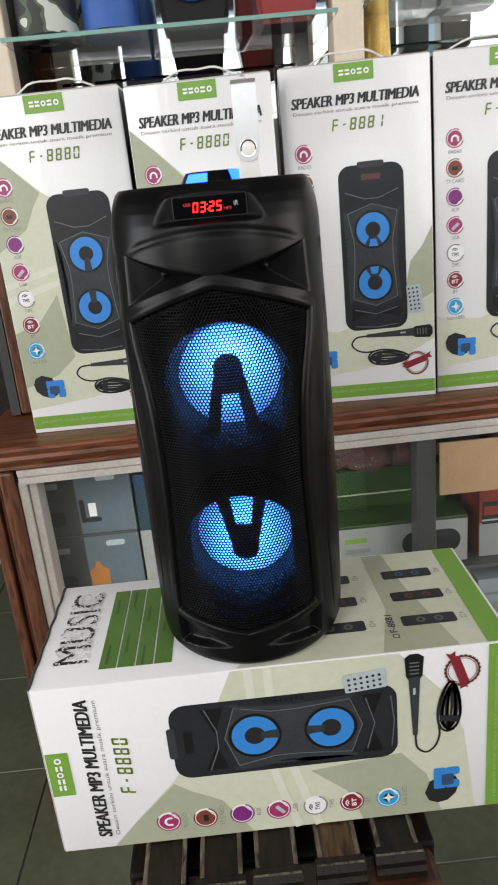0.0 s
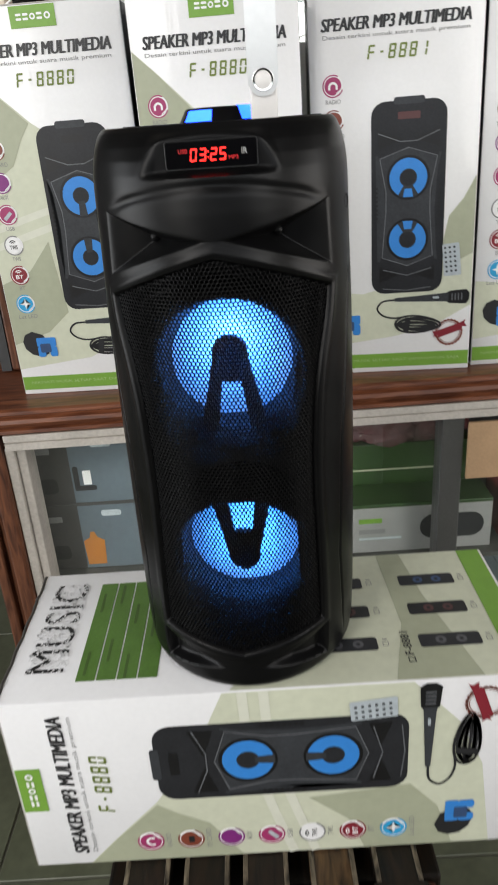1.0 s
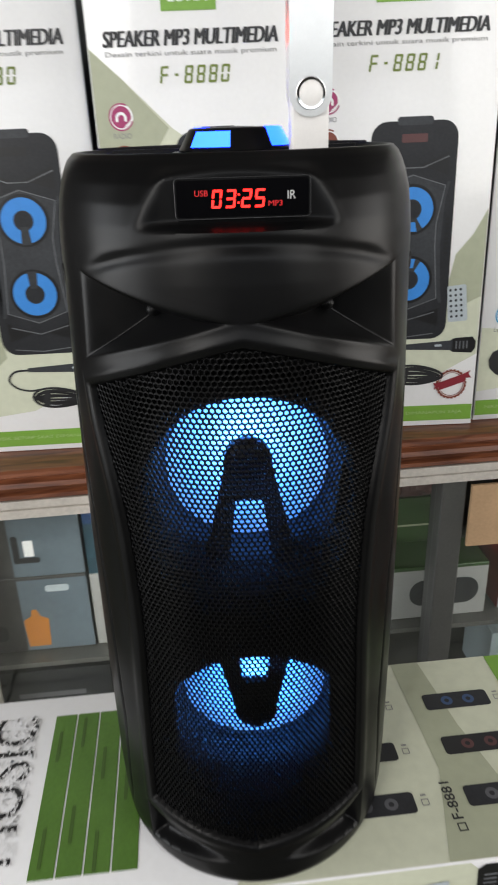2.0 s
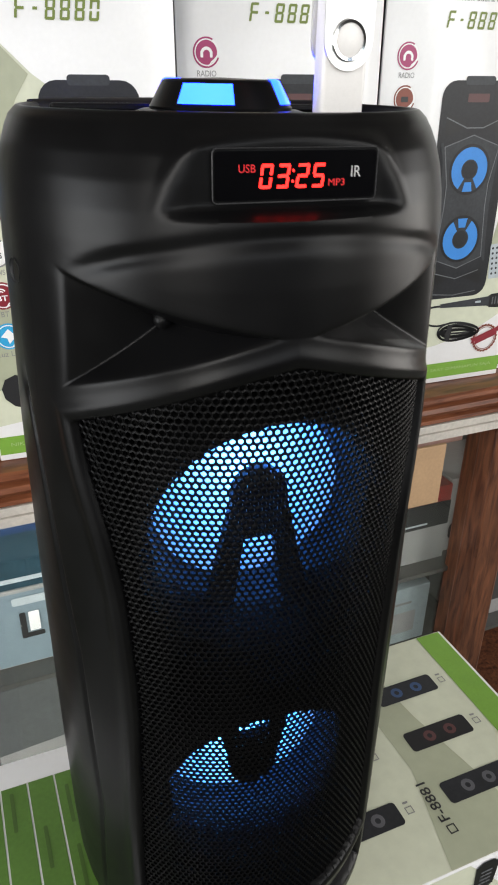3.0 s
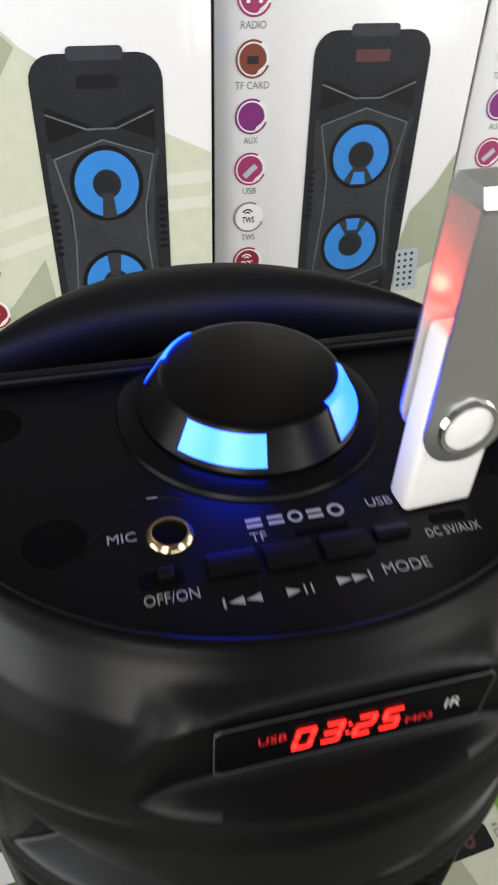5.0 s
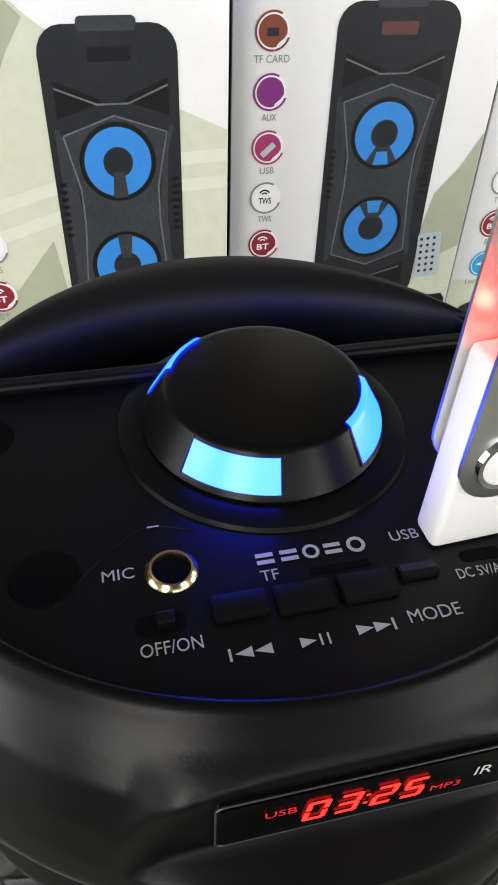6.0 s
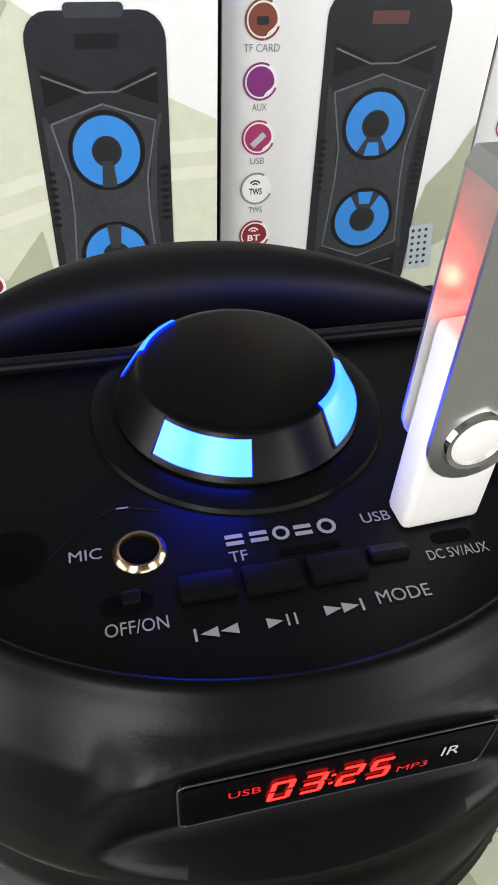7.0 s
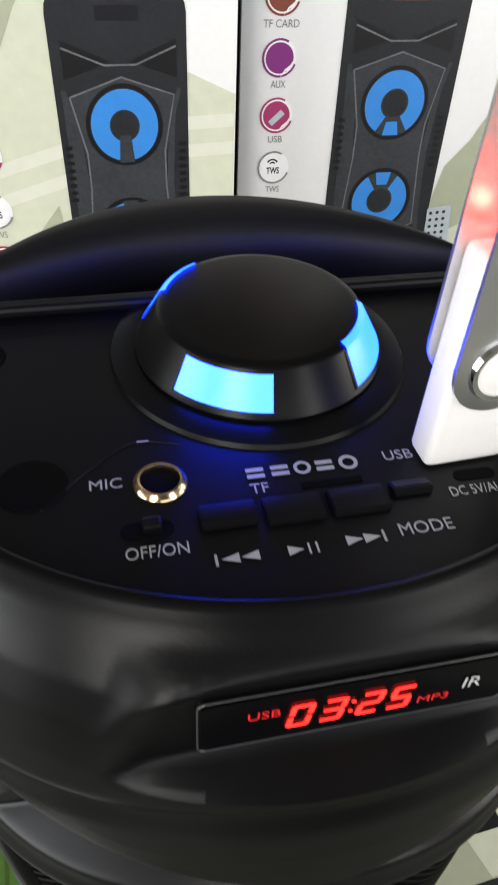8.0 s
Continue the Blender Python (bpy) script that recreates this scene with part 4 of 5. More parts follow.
    part("cable_tie", flat([[(0.111, 0.0535), (0.118, 0.0525), (0.121, 0.0710), (0.114, 0.0725)]], face(0.0012)), M_INK, cable)
    hold = part("holder_picture", flat([rounded(0.030, 0.056, 0.066, 0.078, 0.002), rounded(0.030, 0.040, 0.052, 0.066, 0.003), rounded(0.046, 0.056, 0.052, 0.066, 0.003)], face(0.0010)), M_RINGB, c, "printed blue clip")
    part("holder_pad", flat([[(0.012, 0.074), (0.016, 0.083), (0.026, 0.087), (0.040, 0.082), (0.046, 0.070), (0.044, 0.056), (0.034, 0.052), (0.022, 0.056), (0.014, 0.064)]], face(0.0008)), M_INK, hold)
    part("holder_gap", flat([rounded(0.034, 0.048, 0.058, 0.070, 0.002)], face(0.0013)), M_DIMBLUE, hold)
    badge = part("badge_picture", flat(annulus(0.1700, 0.050, 0.0134, 0.0141, 0, 360, 32) + [q for k in range(24) for q in annulus(0.1700, 0.050, 0.0152, 0.0176, k * 15, k * 15 + 10, 2)] + annulus(0.1700, 0.050, 0.0150, 0.0166, 0, 360, 32), face(0.0008)), M_BROWNI, c, "round seal with a red ribbon")
    part("ribbon", flat([[(0.1500, 0.044), (0.1560, 0.047), (0.1560, 0.043), (0.1860, 0.053), (0.1860, 0.057), (0.1925, 0.057), (0.1890, 0.062), (0.1910, 0.066), (0.1835, 0.062), (0.1540, 0.052), (0.1490, 0.052), (0.1515, 0.048)]], face(0.0011)), M_MAROON, badge, "dark red ribbon")
    # foot band
    band = part("foot_band", flat([[(0.0012, 0.0065), (CW - 0.0012, 0.0065), (CW - 0.0012, 0.0250), (0.0012, 0.0250)]], face(0.0006)), M_GREEN, c, "green foot band")
    lettering("foot_print", "NIKMATI MUSIK SETIAP SAAT DIMANAPUN SAJA", Matrix.Translation((0, -0.0009, 0)) @ pose(0.0985, 0, 0.0160, 90), 0.172, 0.0048, M_PALEGREEN, band)
    if handle:
        pts = [(0.030 + 0.135 * i / 16, 0.075 + 0.01 * math.sin(i), CH + 0.0015 + 0.024 * math.sin(math.pi * i / 16) ** 0.6) for i in range(17)]
        part("carry_strap", tube(pts, 0.0014, 6), M_WHITEP, c, "white plastic carrying strap", smooth=60)
    return c


def shelf_pose(x, y, yaw, lean):
    return pose(x, y, SHELF + 0.0004 + x * math.sin(radians(SLOPE)), -lean, -SLOPE, yaw)


box_a = carton("A", M_CARD, shelf_pose(-0.2962, 0.394, -3.0, 0.0), "white and khaki printed speaker carton standing on the shelf")
copy_thing(box_a, shelf_pose(-0.0926, 0.363, -3.4, 0.8) @ Matrix.Diagonal((0.948, 1, 0.986, 1)))
box_b = carton("B", M_CARD, shelf_pose(0.1062, 0.3875, -5.2, 1.4), "white and khaki printed speaker carton of another model")
copy_thing(box_b, shelf_pose(0.3081, 0.379, -2.2, 0.5))
copy_thing(box_b, shelf_pose(0.512, 0.385, -2.0, 0.4))

# the carton that lies on the bench and carries the speaker
LX, LY = 0.2417, -0.081
lying = carton("A", M_CARDX, pose(LX, LY, -CW, 0, -90, 0), "white printed speaker carton lying on its side on the bench", handle=False)


def top(depth):
    """Upper side of the lying carton, in the world's x and y."""
    m = Matrix(((0, 0, 1, CW + depth), (0, 1, 0, -LY), (-1, 0, 0, LX), (0, 0, 0, 1)))
    return m


M_DARKEDGE = mat("dark_edge_board", (0.05, 0.045, 0.04), 0.85, vary=0.3, scale=120, bump=0.4, fine=300)
part("lid_edge", tube([(CW + 0.0002 + 0.0005 * math.sin(9.0 * k), 0.003 + (CD - 0.006) * k / 24, CH + 0.0010 + 0.0006 * math.sin(5.0 * k)) for k in range(25)], 0.0013, 6), M_DARKEDGE, lying, "dark line along the board edge")
part("lid_edge", tube([(CW * k / 24, 0.0016 + 0.0004 * math.sin(7.0 * k), CH + 0.0006) for k in range(25)], 0.0007, 6), M_RAW, lying, "scuffed grey board edge")
lettering("music_print", "MUSIC", top(0.0006) @ pose(-0.181, 0.018, 0, 0, 0, 90), 0.128, 0.034, M_INK, lying, "MUSIC spelled with tiny black notes", bold=0.0)
speck_rng = random.Random(4)
specks = []
for i in range(560):
    x, y, r = speck_rng.uniform(-0.199, -0.163), speck_rng.uniform(-0.047, 0.083), speck_rng.uniform(0.0006, 0.0015)
    specks.append(disc(x, y, r, 6))
part("note_texture", flat(specks, top(0.0008)), M_CARDX, lying)
for i in range(4):
    x0 = -0.1512 + 0.0178 * i
    part("green_strip", flat([[(x0, -0.0590), (x0 + 0.0165, -0.0590), (x0 + 0.0165, 0.0809), (x0, 0.0809)]], top(0.0005)), M_DKGREEN, lying, "dark green printed strip")
    for y in ((-0.036, 0.050), (-0.020, 0.062), (-0.042, 0.030), (0.010, 0.056))[i]:
        part("strip_writing", flat([rounded(x0 + 0.005, x0 + 0.0075, y - 0.016, y + 0.014, 0.001)], top(0.0007)), M_STRIPTXT, lying)
part("khaki_wave", flat([[(-0.02, -0.080), (0.02, -0.02), (0.05, 0.102), (0.216, 0.102), (0.216, -0.080)]], top(0.0004)), M_KHAKI2, lying)
part("khaki_wave", flat([[(0.118, -0.080), (0.136, -0.010), (0.132, 0.102), (0.156, 0.102), (0.165, 0.03), (0.190, -0.080)]], top(0.0006)), M_KHAKI, lying)
part("end_band", flat([[(0.216, -0.0800), (0.2385, -0.0800), (0.2385, 0.1015), (0.216, 0.1015)]], top(0.0007)), M_GREEN, lying, "green end band")
for col, cx0 in enumerate((0.083, 0.1735)):
    for row, (y, ink) in enumerate(((0.0546, M_PIC2), (0.0102, M_BROWNI), (-0.0344, M_PIC))):
        mini = part("small_speaker_picture", flat([rounded(cx0 - 0.027, cx0 + 0.027, y - 0.0085, y + 0.0085, 0.003)], top(0.0009)), M_PIC if row != 1 else M_PIC3, lying, "small printed speaker picture")
        part("small_ring", flat(annulus(cx0 - 0.008, y, 0.002, 0.0048, 0, 360, 16) + annulus(cx0 + 0.010, y, 0.002, 0.0048, 0, 360, 16), top(0.0011)), M_DIMBLUE if row == 0 else (M_DIMRED if row == 1 else M_DIMGREY), mini)
        part("tick_box", flat(annulus(cx0 + 0.034, y - 0.001, 0.0028, 0.0038, 45, 405, 4) + [rounded(cx0 + 0.032, cx0 + 0.036, y + 0.004, y + 0.0055, 0.0005)], top(0.0009)), M_INK2, lying)
lettering("side_layer", "F-8881", top(0.0009) @ pose(0.1350, -0.036, 0, 0, 0, 90), 0.030, 0.0075, M_INK, lying, bold=0.01)
part("tick_box", flat(annulus(0.1355, -0.0570, 0.0032, 0.0044, 45, 405, 4), top(0.0009)), M_INK, lying)


# ---------------------------------------------------------------- the tower speaker
SX, SY, SYAW = 0.004, 0.012, -4.0
tower = empty("tower_speaker", pose(SX, SY, 0.0012, 0, 0, SYAW))
tagged(tower, "black tower speaker with two lit drivers standing on a carton", "speaker")
RS = 0.09

# height, half width, front depth, back depth
PROFILE = np.array((
    (0.000, 0.078, 0.0850, 0.076), (0.002, 0.085, 0.0915, 0.081), (0.007, 0.090, 0.0945, 0.084), (0.020, 0.0915, 0.0942, 0.085), (0.050, 0.0925, 0.0925, 0.0855),
    (0.120, 0.0930, 0.0908, 0.086), (0.220, 0.0930, 0.0902, 0.086), (0.300, 0.0920, 0.0896, 0.086), (0.345, 0.0905, 0.0886, 0.0865), (0.372, 0.0900, 0.0876, 0.087),
    (0.386, 0.0896, 0.0866, 0.0872), (0.395, 0.0890, 0.0846, 0.0875), (0.404, 0.0878, 0.0812, 0.0878), (0.412, 0.0858, 0.0768, 0.0880), (0.4170, 0.0840, 0.0724, 0.0880), (0.4205, 0.0822, 0.0686, 0.0876), (0.4225, 0.0802, 0.0660, 0.0866)))
GW = np.array(((0.03, 0.0680), (0.055, 0.0690), (0.110, 0.0670), (0.180, 0.0640), (0.225, 0.0660), (0.257, 0.0690), (0.285, 0.0775), (0.316, 0.0860), (0.345, 0.0880)))


def surface(th, z, d=0.0):
    """A point of the shell at an angle from the front and a height, d below the skin."""
    a, bf, bb = (np.interp(z, PROFILE[:, 0], PROFILE[:, k]) for k in (1, 2, 3))
    b = np.where(np.cos(th) > 0, bf, bb)
    return np.stack([(a - d) * np.sin(th) - 0.0024 + 0.0025 * z, -(b - d) * np.cos(th), z + 0 * th], -1)


def step(x, w):
    return np.clip(x / w + 0.5, 0, 1) ** 2 * (3 - 2 * np.clip(x / w + 0.5, 0, 1))


def grille_inside(s, z):
    """How far a place of the unrolled front lies inside the grille's outline."""
    half = sum(np.interp(z + k * 0.007, GW[:, 0], GW[:, 1]) for k in range(-3, 4)) / 7
    t = np.abs(s) / 0.085
    upper = 0.3445 - 0.026 * t ** 1.15
    lower = 0.0370 + 0.018 * t
    return np.minimum(np.minimum(half - np.abs(s), upper - z), z - lower)


def relief(s, z):
    """How far the front lies below the skin."""
    d = np.zeros_like(s)
    a = np.abs(s)
    # driver well behind the grille
    g = grille_inside(s, z)
    d += 0.0050 * step(g, 0.0022) + 0.010 * step(g - 0.0060, 0.0040)
    # rolled frame round the grille
    d -= 0.0011 * np.exp(-((g + 0.0045) / 0.0035) ** 2) * (a < 0.1)
    # three-sided hollows for the small tweeters, deepest at the dome
    up = 0.3560 + (a - 0.0075) * 0.229 - z
    low = z - 0.3555 + (a - 0.0075) * 0.285
    outer = 0.0845 + (0.3735 - z) * 0.075 - a
    h = np.minimum(np.minimum(up / 0.0110, low / 0.0140), outer / 0.0330)
    d += 0.0215 * np.minimum(0.5 * (h + np.sqrt(h * h + 0.003)), 1.0) * (h > -0.6)
    # lower hollows
    up_edge = 0.0235 + (a - 0.012) * 0.32
    low_edge = 0.0225 - (a - 0.012) * 0.12
    h = np.minimum(np.minimum(up_edge - z, z - low_edge), np.minimum((a - 0.012) * 0.6, 0.074 - a))
    d += step(h - 0.001, 0.005) * 0.009 * np.clip((a - 0.012) / 0.03, 0, 1)
    # ledge of the screen and the brow under it
    cx = np.clip(np.cos(s / RS), 0.05, 1)
    front = np.interp(z, PROFILE[:, 0], PROFILE[:, 2])
    plane = front - (0.0732 + (0.4058 - z) * 0.018) / cx
    block = step(0.041 - a + (0.404 - z) * 0.35, 0.013) * step(0.4170 - z, 0.006) * step(z - 0.3950, 0.004)
    d += block * np.clip(plane, -0.0028, 0.02)
    d += 0.0014 * np.exp(-((z - 0.3880 + 2.0 * s * s) / 0.0032) ** 2) * step(0.075 - a, 0.03)
    # side groove
    side = np.abs(a - np.interp(z, (0.02, 0.10, 0.20, 0.30, 0.36), (0.099, 0.092, 0.096, 0.112, 0.128)))
    d += 0.0012 * np.exp(-(side / 0.0013) ** 2) * step(0.33 - z, 0.06) * step(z - 0.03, 0.03)
    return d


th_front = np.linspace(-1.32, 1.32, 360, endpoint=False)
th_back = np.linspace(1.32, 2 * math.pi - 1.32, 72, endpoint=False)
ths = np.concatenate([th_front, th_back])
NT = len(ths)
ths_signed = np.where(ths > math.pi, ths - 2 * math.pi, ths)
zs = np.concatenate([np.array((0.0, 0.001, 0.003, 0.006)), np.arange(0.009, 0.3250, 0.0011), np.arange(0.3250, 0.3800, 0.00055), np.arange(0.3800, 0.4200, 0.0011), np.array((0.4205, 0.4215, 0.4225))])
TH, ZZ = np.meshgrid(ths_signed, zs)
D = relief(TH * RS, ZZ)
grid = surface(TH, ZZ, D).reshape(-1, 3)
rows_n = len(zs)
# lip, inner wall and the floor of the handle well
extra = []
for ins, zz in ((0.0008, 0.4232), (0.0018, 0.4235), (0.0027, 0.4232), (0.0032, 0.4222), (0.0034, 0.4190), (0.0040, 0.3900)):
    extra.append(surface(ths_signed, np.full(NT, 0.4225), ins) * (1, 1, 0) + (0, 0, zz))
verts = np.concatenate([grid] + extra)
total = rows_n + len(extra)
faces = []
opening = (grille_inside(TH * RS, ZZ) > 0.0095) & (np.abs(TH) < 1.1)
for r in range(total - 1):
    for c in range(NT):
        n = (c + 1) % NT
        if r + 1 < rows_n and opening[r, c] and opening[r, n] and opening[r + 1, c] and opening[r + 1, n]:
            continue
        faces.append((r * NT + c, r * NT + n, (r + 1) * NT + n, (r + 1) * NT + c))
faces.append(tuple(range(NT))[::-1])
faces.append(tuple((total - 1) * NT + c for c in range(NT)))
me = bpy.data.meshes.new("shell")
me.from_pydata(verts.tolist(), [], faces)
me.materials.append(M_BLACK)
me.polygons.foreach_set("use_smooth", [True] * len(me.polygons))
me.set_sharp_from_angle(angle=radians(50))
shell = new("shell", me)
shell.parent = tower
tagged(shell, "satin black moulded shell")

# perforated grille
pitch = 0.0030
row = pitch * math.sqrt(3) / 2
gv, gf = [], []
hexa = [(math.sin(radians(60 * k)), math.cos(radians(60 * k))) for k in range(6)]
R_OUT, R_IN = pitch / math.sqrt(3), pitch * 0.39
cells = []
for j in range(int(0.31 / row)):
    z = 0.035 + j * row
    for i in range(-34, 35):
        s = (i + 0.5 * (j % 2)) * pitch
        if float(grille_inside(np.array(s), np.array(z))) > 0.0006:
            cells.append((s, z))
cells = np.array(cells)
for ring_r, dep in ((R_OUT, 0.0024), (R_IN, 0.0022), (R_IN * 0.98, 0.0030)):
    for hx, hz in hexa:
        gv.append(surface((cells[:, 0] + ring_r * hx) / RS, cells[:, 1] + ring_r * hz, dep))
gv = np.stack(gv, 1)
for c in range(len(cells)):
    o = c * 18
    for k in range(6):
        n = (k + 1) % 6
        gf.append((o + k, o + n, o + 6 + n, o + 6 + k))
        gf.append((o + 6 + k, o + 6 + n, o + 12 + n, o + 12 + k))
me = bpy.data.meshes.new("grille")
me.from_pydata(gv.reshape(-1, 3).tolist(), [], gf)
me.materials.append(M_GRILL)
grille = new("grille", me)
grille.parent = tower
tagged(grille, "black perforated metal grille with small round holes", kind="stuff")


# drivers, the keyhole brackets before them and their small lamps
def driver(zc, flip, colour, watts):
    turn = Matrix.Translation((0, -0.0212, zc)) @ pose(0, 0, 0, 90, 0, 0)
    d = part("driver", lathe([(0.0, 0.0012), (0.006, 0.0010), (0.012, -0.001), (0.020, 0.001), (0.042, 0.0094), (0.0450, 0.0100)], 56, turn), M_CONE, tower, "white driver cone lit by coloured light", smooth=50)
    rim = lathe([(0.0450, 0.0100), (0.0462, 0.0125), (0.0468, 0.0180), (0.0490, 0.0260), (0.0518, 0.0370), (0.0536, 0.0440), (0.0550, 0.0458), (0.0570, 0.0445), (0.0590, 0.0380), (0.0600, -0.0050)], 56, turn)
    for v in rim.verts:
        # the trim ring bows forward with the curve of the shell
        v.co.y -= 0.009 * min(max((-v.co.y - 0.040) / 0.026, 0), 1) * max(1 - (v.co.x / 0.055) ** 2, 0)
    part("surround", rim, M_RUBBER, d, "dark rubber surround", smooth=50)
    pts = [(-0.0255, -0.052), (-0.0128, 0.005)] + [(0.0128 * math.cos(radians(a)), 0.009 + 0.0128 * math.sin(radians(a))) for a in range(180, -1, -20)] + [(0.0128, 0.005), (0.0255, -0.052), (0.0125, -0.052), (0.0072, -0.013), (-0.0072, -0.013), (-0.0125, -0.052)]
    k = -1 if flip else 1
    bm = bmesh.new()
    turn2 = Matrix.Translation((0, -0.0500, zc)) @ pose(0, 0, 0, 90, 0, 0)
    loop = [turn2 @ Vector((x, k * y, 0)) for x, y in pts]
    prism(loop, (0, 0.0055, 0), bm)
    bmesh.ops.triangulate(bm, faces=[f for f in bm.faces if len(f.verts) > 4])
    part("bracket", bm, M_DEEP, d, "black keyhole-shaped bracket")
    cap = Matrix.Translation((0, -0.0500, zc + k * 0.009)) @ pose(0, 0, 0, 90, 0, 0)
    part("bracket_cap", lathe([(0.0, 0.0026), (0.004, 0.0024), (0.008, 0.0016), (0.0112, 0.0)], 32, cap), M_BLACK, d, "glossy black cap", smooth=60)
    data = bpy.data.lights.new("driver_lamp", "POINT")
    data.energy, data.color, data.shadow_soft_size = watts, colour, 0.003
    lamp = new("driver_lamp", data)
    lamp.parent = tower
    lamp.location = (0, -0.0408, zc + k * 0.009)
    return d


driver(0.2635, False, (0.05, 0.27, 1.0), 0.92)
driver(0.1105, True, (0.04, 0.27, 1.0), 0.85)

part("baffle", box(-0.078, 0.078, -0.0170, -0.0130, 0.026, 0.350, 0.001), M_DEEP, tower, "black inner board behind the drivers")

# tweeter dots and side screw
for sgn in (-1, 1):
    p = surface(np.array(sgn * 0.0525 / RS), np.array(0.3570), 0.0172)
    part("tweeter_dome", lathe([(0.0, 0.0032), (0.0022, 0.0026), (0.0036, 0.0)], 20, Matrix.Translation(p) @ pose(0, 0, 0, 90, 0, 0) @ pose(0, 0, 0, 0, sgn * 30, 0)), M_BLACK, tower, smooth=60)
    q = surface(np.array(sgn * 0.1178 / RS), np.array(0.3688), 0.0006)
    part("strap_lug", lathe([(0.0, 0.0002), (0.0038, 0.0004), (0.0046, 0.0010), (0.0056, -0.001)], 24, Matrix.Translation(q) @ pose(0, 0, 0, 90, 0, sgn * 71)), M_DEEP, tower, smooth=60)

# screen
tilt = 1.0
sm = Matrix.Translation((0.0008, -0.0744, 0.4058)) @ pose(0, 0, 0, 90 - tilt, 0, 0)


def slab(outline, depth, m, bm=None):
    pts = [m @ Vector((x, y, 0)) for x, y in outline]
    return prism(pts, m.to_3x3() @ Vector((0, 0, -depth)), bm)


screen = part("screen", slab(rounded(-0.0275, 0.0275, -0.0073, 0.0073, 0.0012), 0.010, sm), M_SCREEN, tower, "smoked black display window")
part("screen_frame", slab(rounded(-0.0283, 0.0283, -0.0081, 0.0081, 0.0016), 0.010, sm @ Matrix.Translation((0, 0, -0.0005))), M_BLACK, tower)

# Thin grey outline whose colour stands for the reflection along the screen edge.
edge = [sm @ Vector((x, y, -0.0003)) for x, y in rounded(-0.0283, 0.0283, -0.0081, 0.0081, 0.0016)]
part("screen_edge", tube(edge + edge[:2], 0.00022, 6), M_EDGE, tower, "grey line for the glint on the screen edge", smooth=60)

lit = sm @ Matrix.Translation((0, 0, 0.0003))
for ch, x in (("0", -0.0108), ("3", -0.0050), ("2", 0.0016), ("5", 0.0072)):
    for bar_outline in segments(ch, x, -0.0002, 0.0042, 0.0074, 0.0010):
        part("lit_bar", flat([bar_outline], lit), M_RED, screen, "glowing red bar of a digit")
part("lit_colon", flat([rounded(-0.0020, -0.0012, 0.0010, 0.0018, 0.0002), rounded(-0.0022, -0.0014, -0.0022, -0.0014, 0.0002)], lit), M_RED, screen)
lettering("lit_word", "USB", lit @ pose(-0.0172, 0.0022, 0), 0.0056, 0.0024, M_REDDIM, screen, "glowing red word")
lettering("lit_word", "MP3", lit @ pose(0.0136, -0.0024, 0), 0.0058, 0.0022, M_REDDIM, screen, "glowing red word")
lettering("screen_print", "IR", lit @ pose(0.0204, 0.0008, 0), 0.0034, 0.0034, M_MARKW, screen)

# control panel
PZ = 0.4200
chord = 0.0335
arc = []
for a in np.linspace(radians(24.4), radians(-204.4), 120):
    deep = 0.0630 if math.sin(a) < 0 else 0.0810
    arc.append((0.0775 * math.cos(a), deep * math.sin(a)))
panel = part("control_panel", prism([(x, y, PZ) for x, y in arc], (0, 0, -0.028)), M_PANEL, tower, "flat black control panel", smooth=30)
part("panel_ridge", box(-0.066, 0.066, chord - 0.0046, chord - 0.0002, PZ, PZ + 0.0032, 0.0011), M_PANEL, panel)
# broad carrying grip that bridges the back of the rim
bar = [(0.0, 0.4150), (0.01, 0.4212), (0.05, 0.4232), (0.16, 0.4242), (0.42, 0.4243), (0.66, 0.4234), (0.82, 0.4218), (0.93, 0.4194), (0.99, 0.4150), (0.98, 0.4080), (0.90, 0.4030), (0.70, 0.4005), (0.30, 0.4000)]
bm = bmesh.new()
rings = []
for k in range(73):
    so, si = radians(22 + 136 * k / 72), radians(33.5 + 113 * k / 72)
    out_p, in_p = Vector((0.0795 * math.cos(so) - 0.0014, 0.0862 * math.sin(so))), Vector((0.0850 * math.cos(si) - 0.0007, 0.0645 * math.sin(si)))
    rings.append([bm.verts.new((*out_p.lerp(in_p, w), z)) for w, z in bar])
for p, q in zip(rings, rings[1:]):
    for i in range(len(bar)):
        bm.faces.new((p[i], q[i], q[(i + 1) % len(bar)], p[(i + 1) % len(bar)]))
bm.faces.new(rings[0][::-1])
bm.faces.new(rings[-1])
bmesh.ops.recalc_face_normals(bm, faces=bm.faces)
part("carry_grip", bm, M_DEEP, tower, "rounded carrying grip", smooth=60)

# knob with lit windows
KX, KY = 0.0, 0.0090
km = Matrix.Translation((KX, KY, PZ))
part("knob_collar", lathe([(0.024, 0.0), (0.0350, 0.0), (0.0345, 0.0010), (0.0315, 0.0019), (0.0290, 0.0019)], 72, km), M_BLACK, tower, smooth=40)
knob = part("volume_knob", lathe([(0.0, 0.0018), (0.0288, 0.0018), (0.0290, 0.0028), (0.0283, 0.0037), (0.0238, 0.0116), (0.0234, 0.0121), (0.0226, 0.0125), (0.0212, 0.0127), (0.0, 0.0133)], 72, km), M_BLACK, tower, "black volume knob with glowing windows", smooth=35)
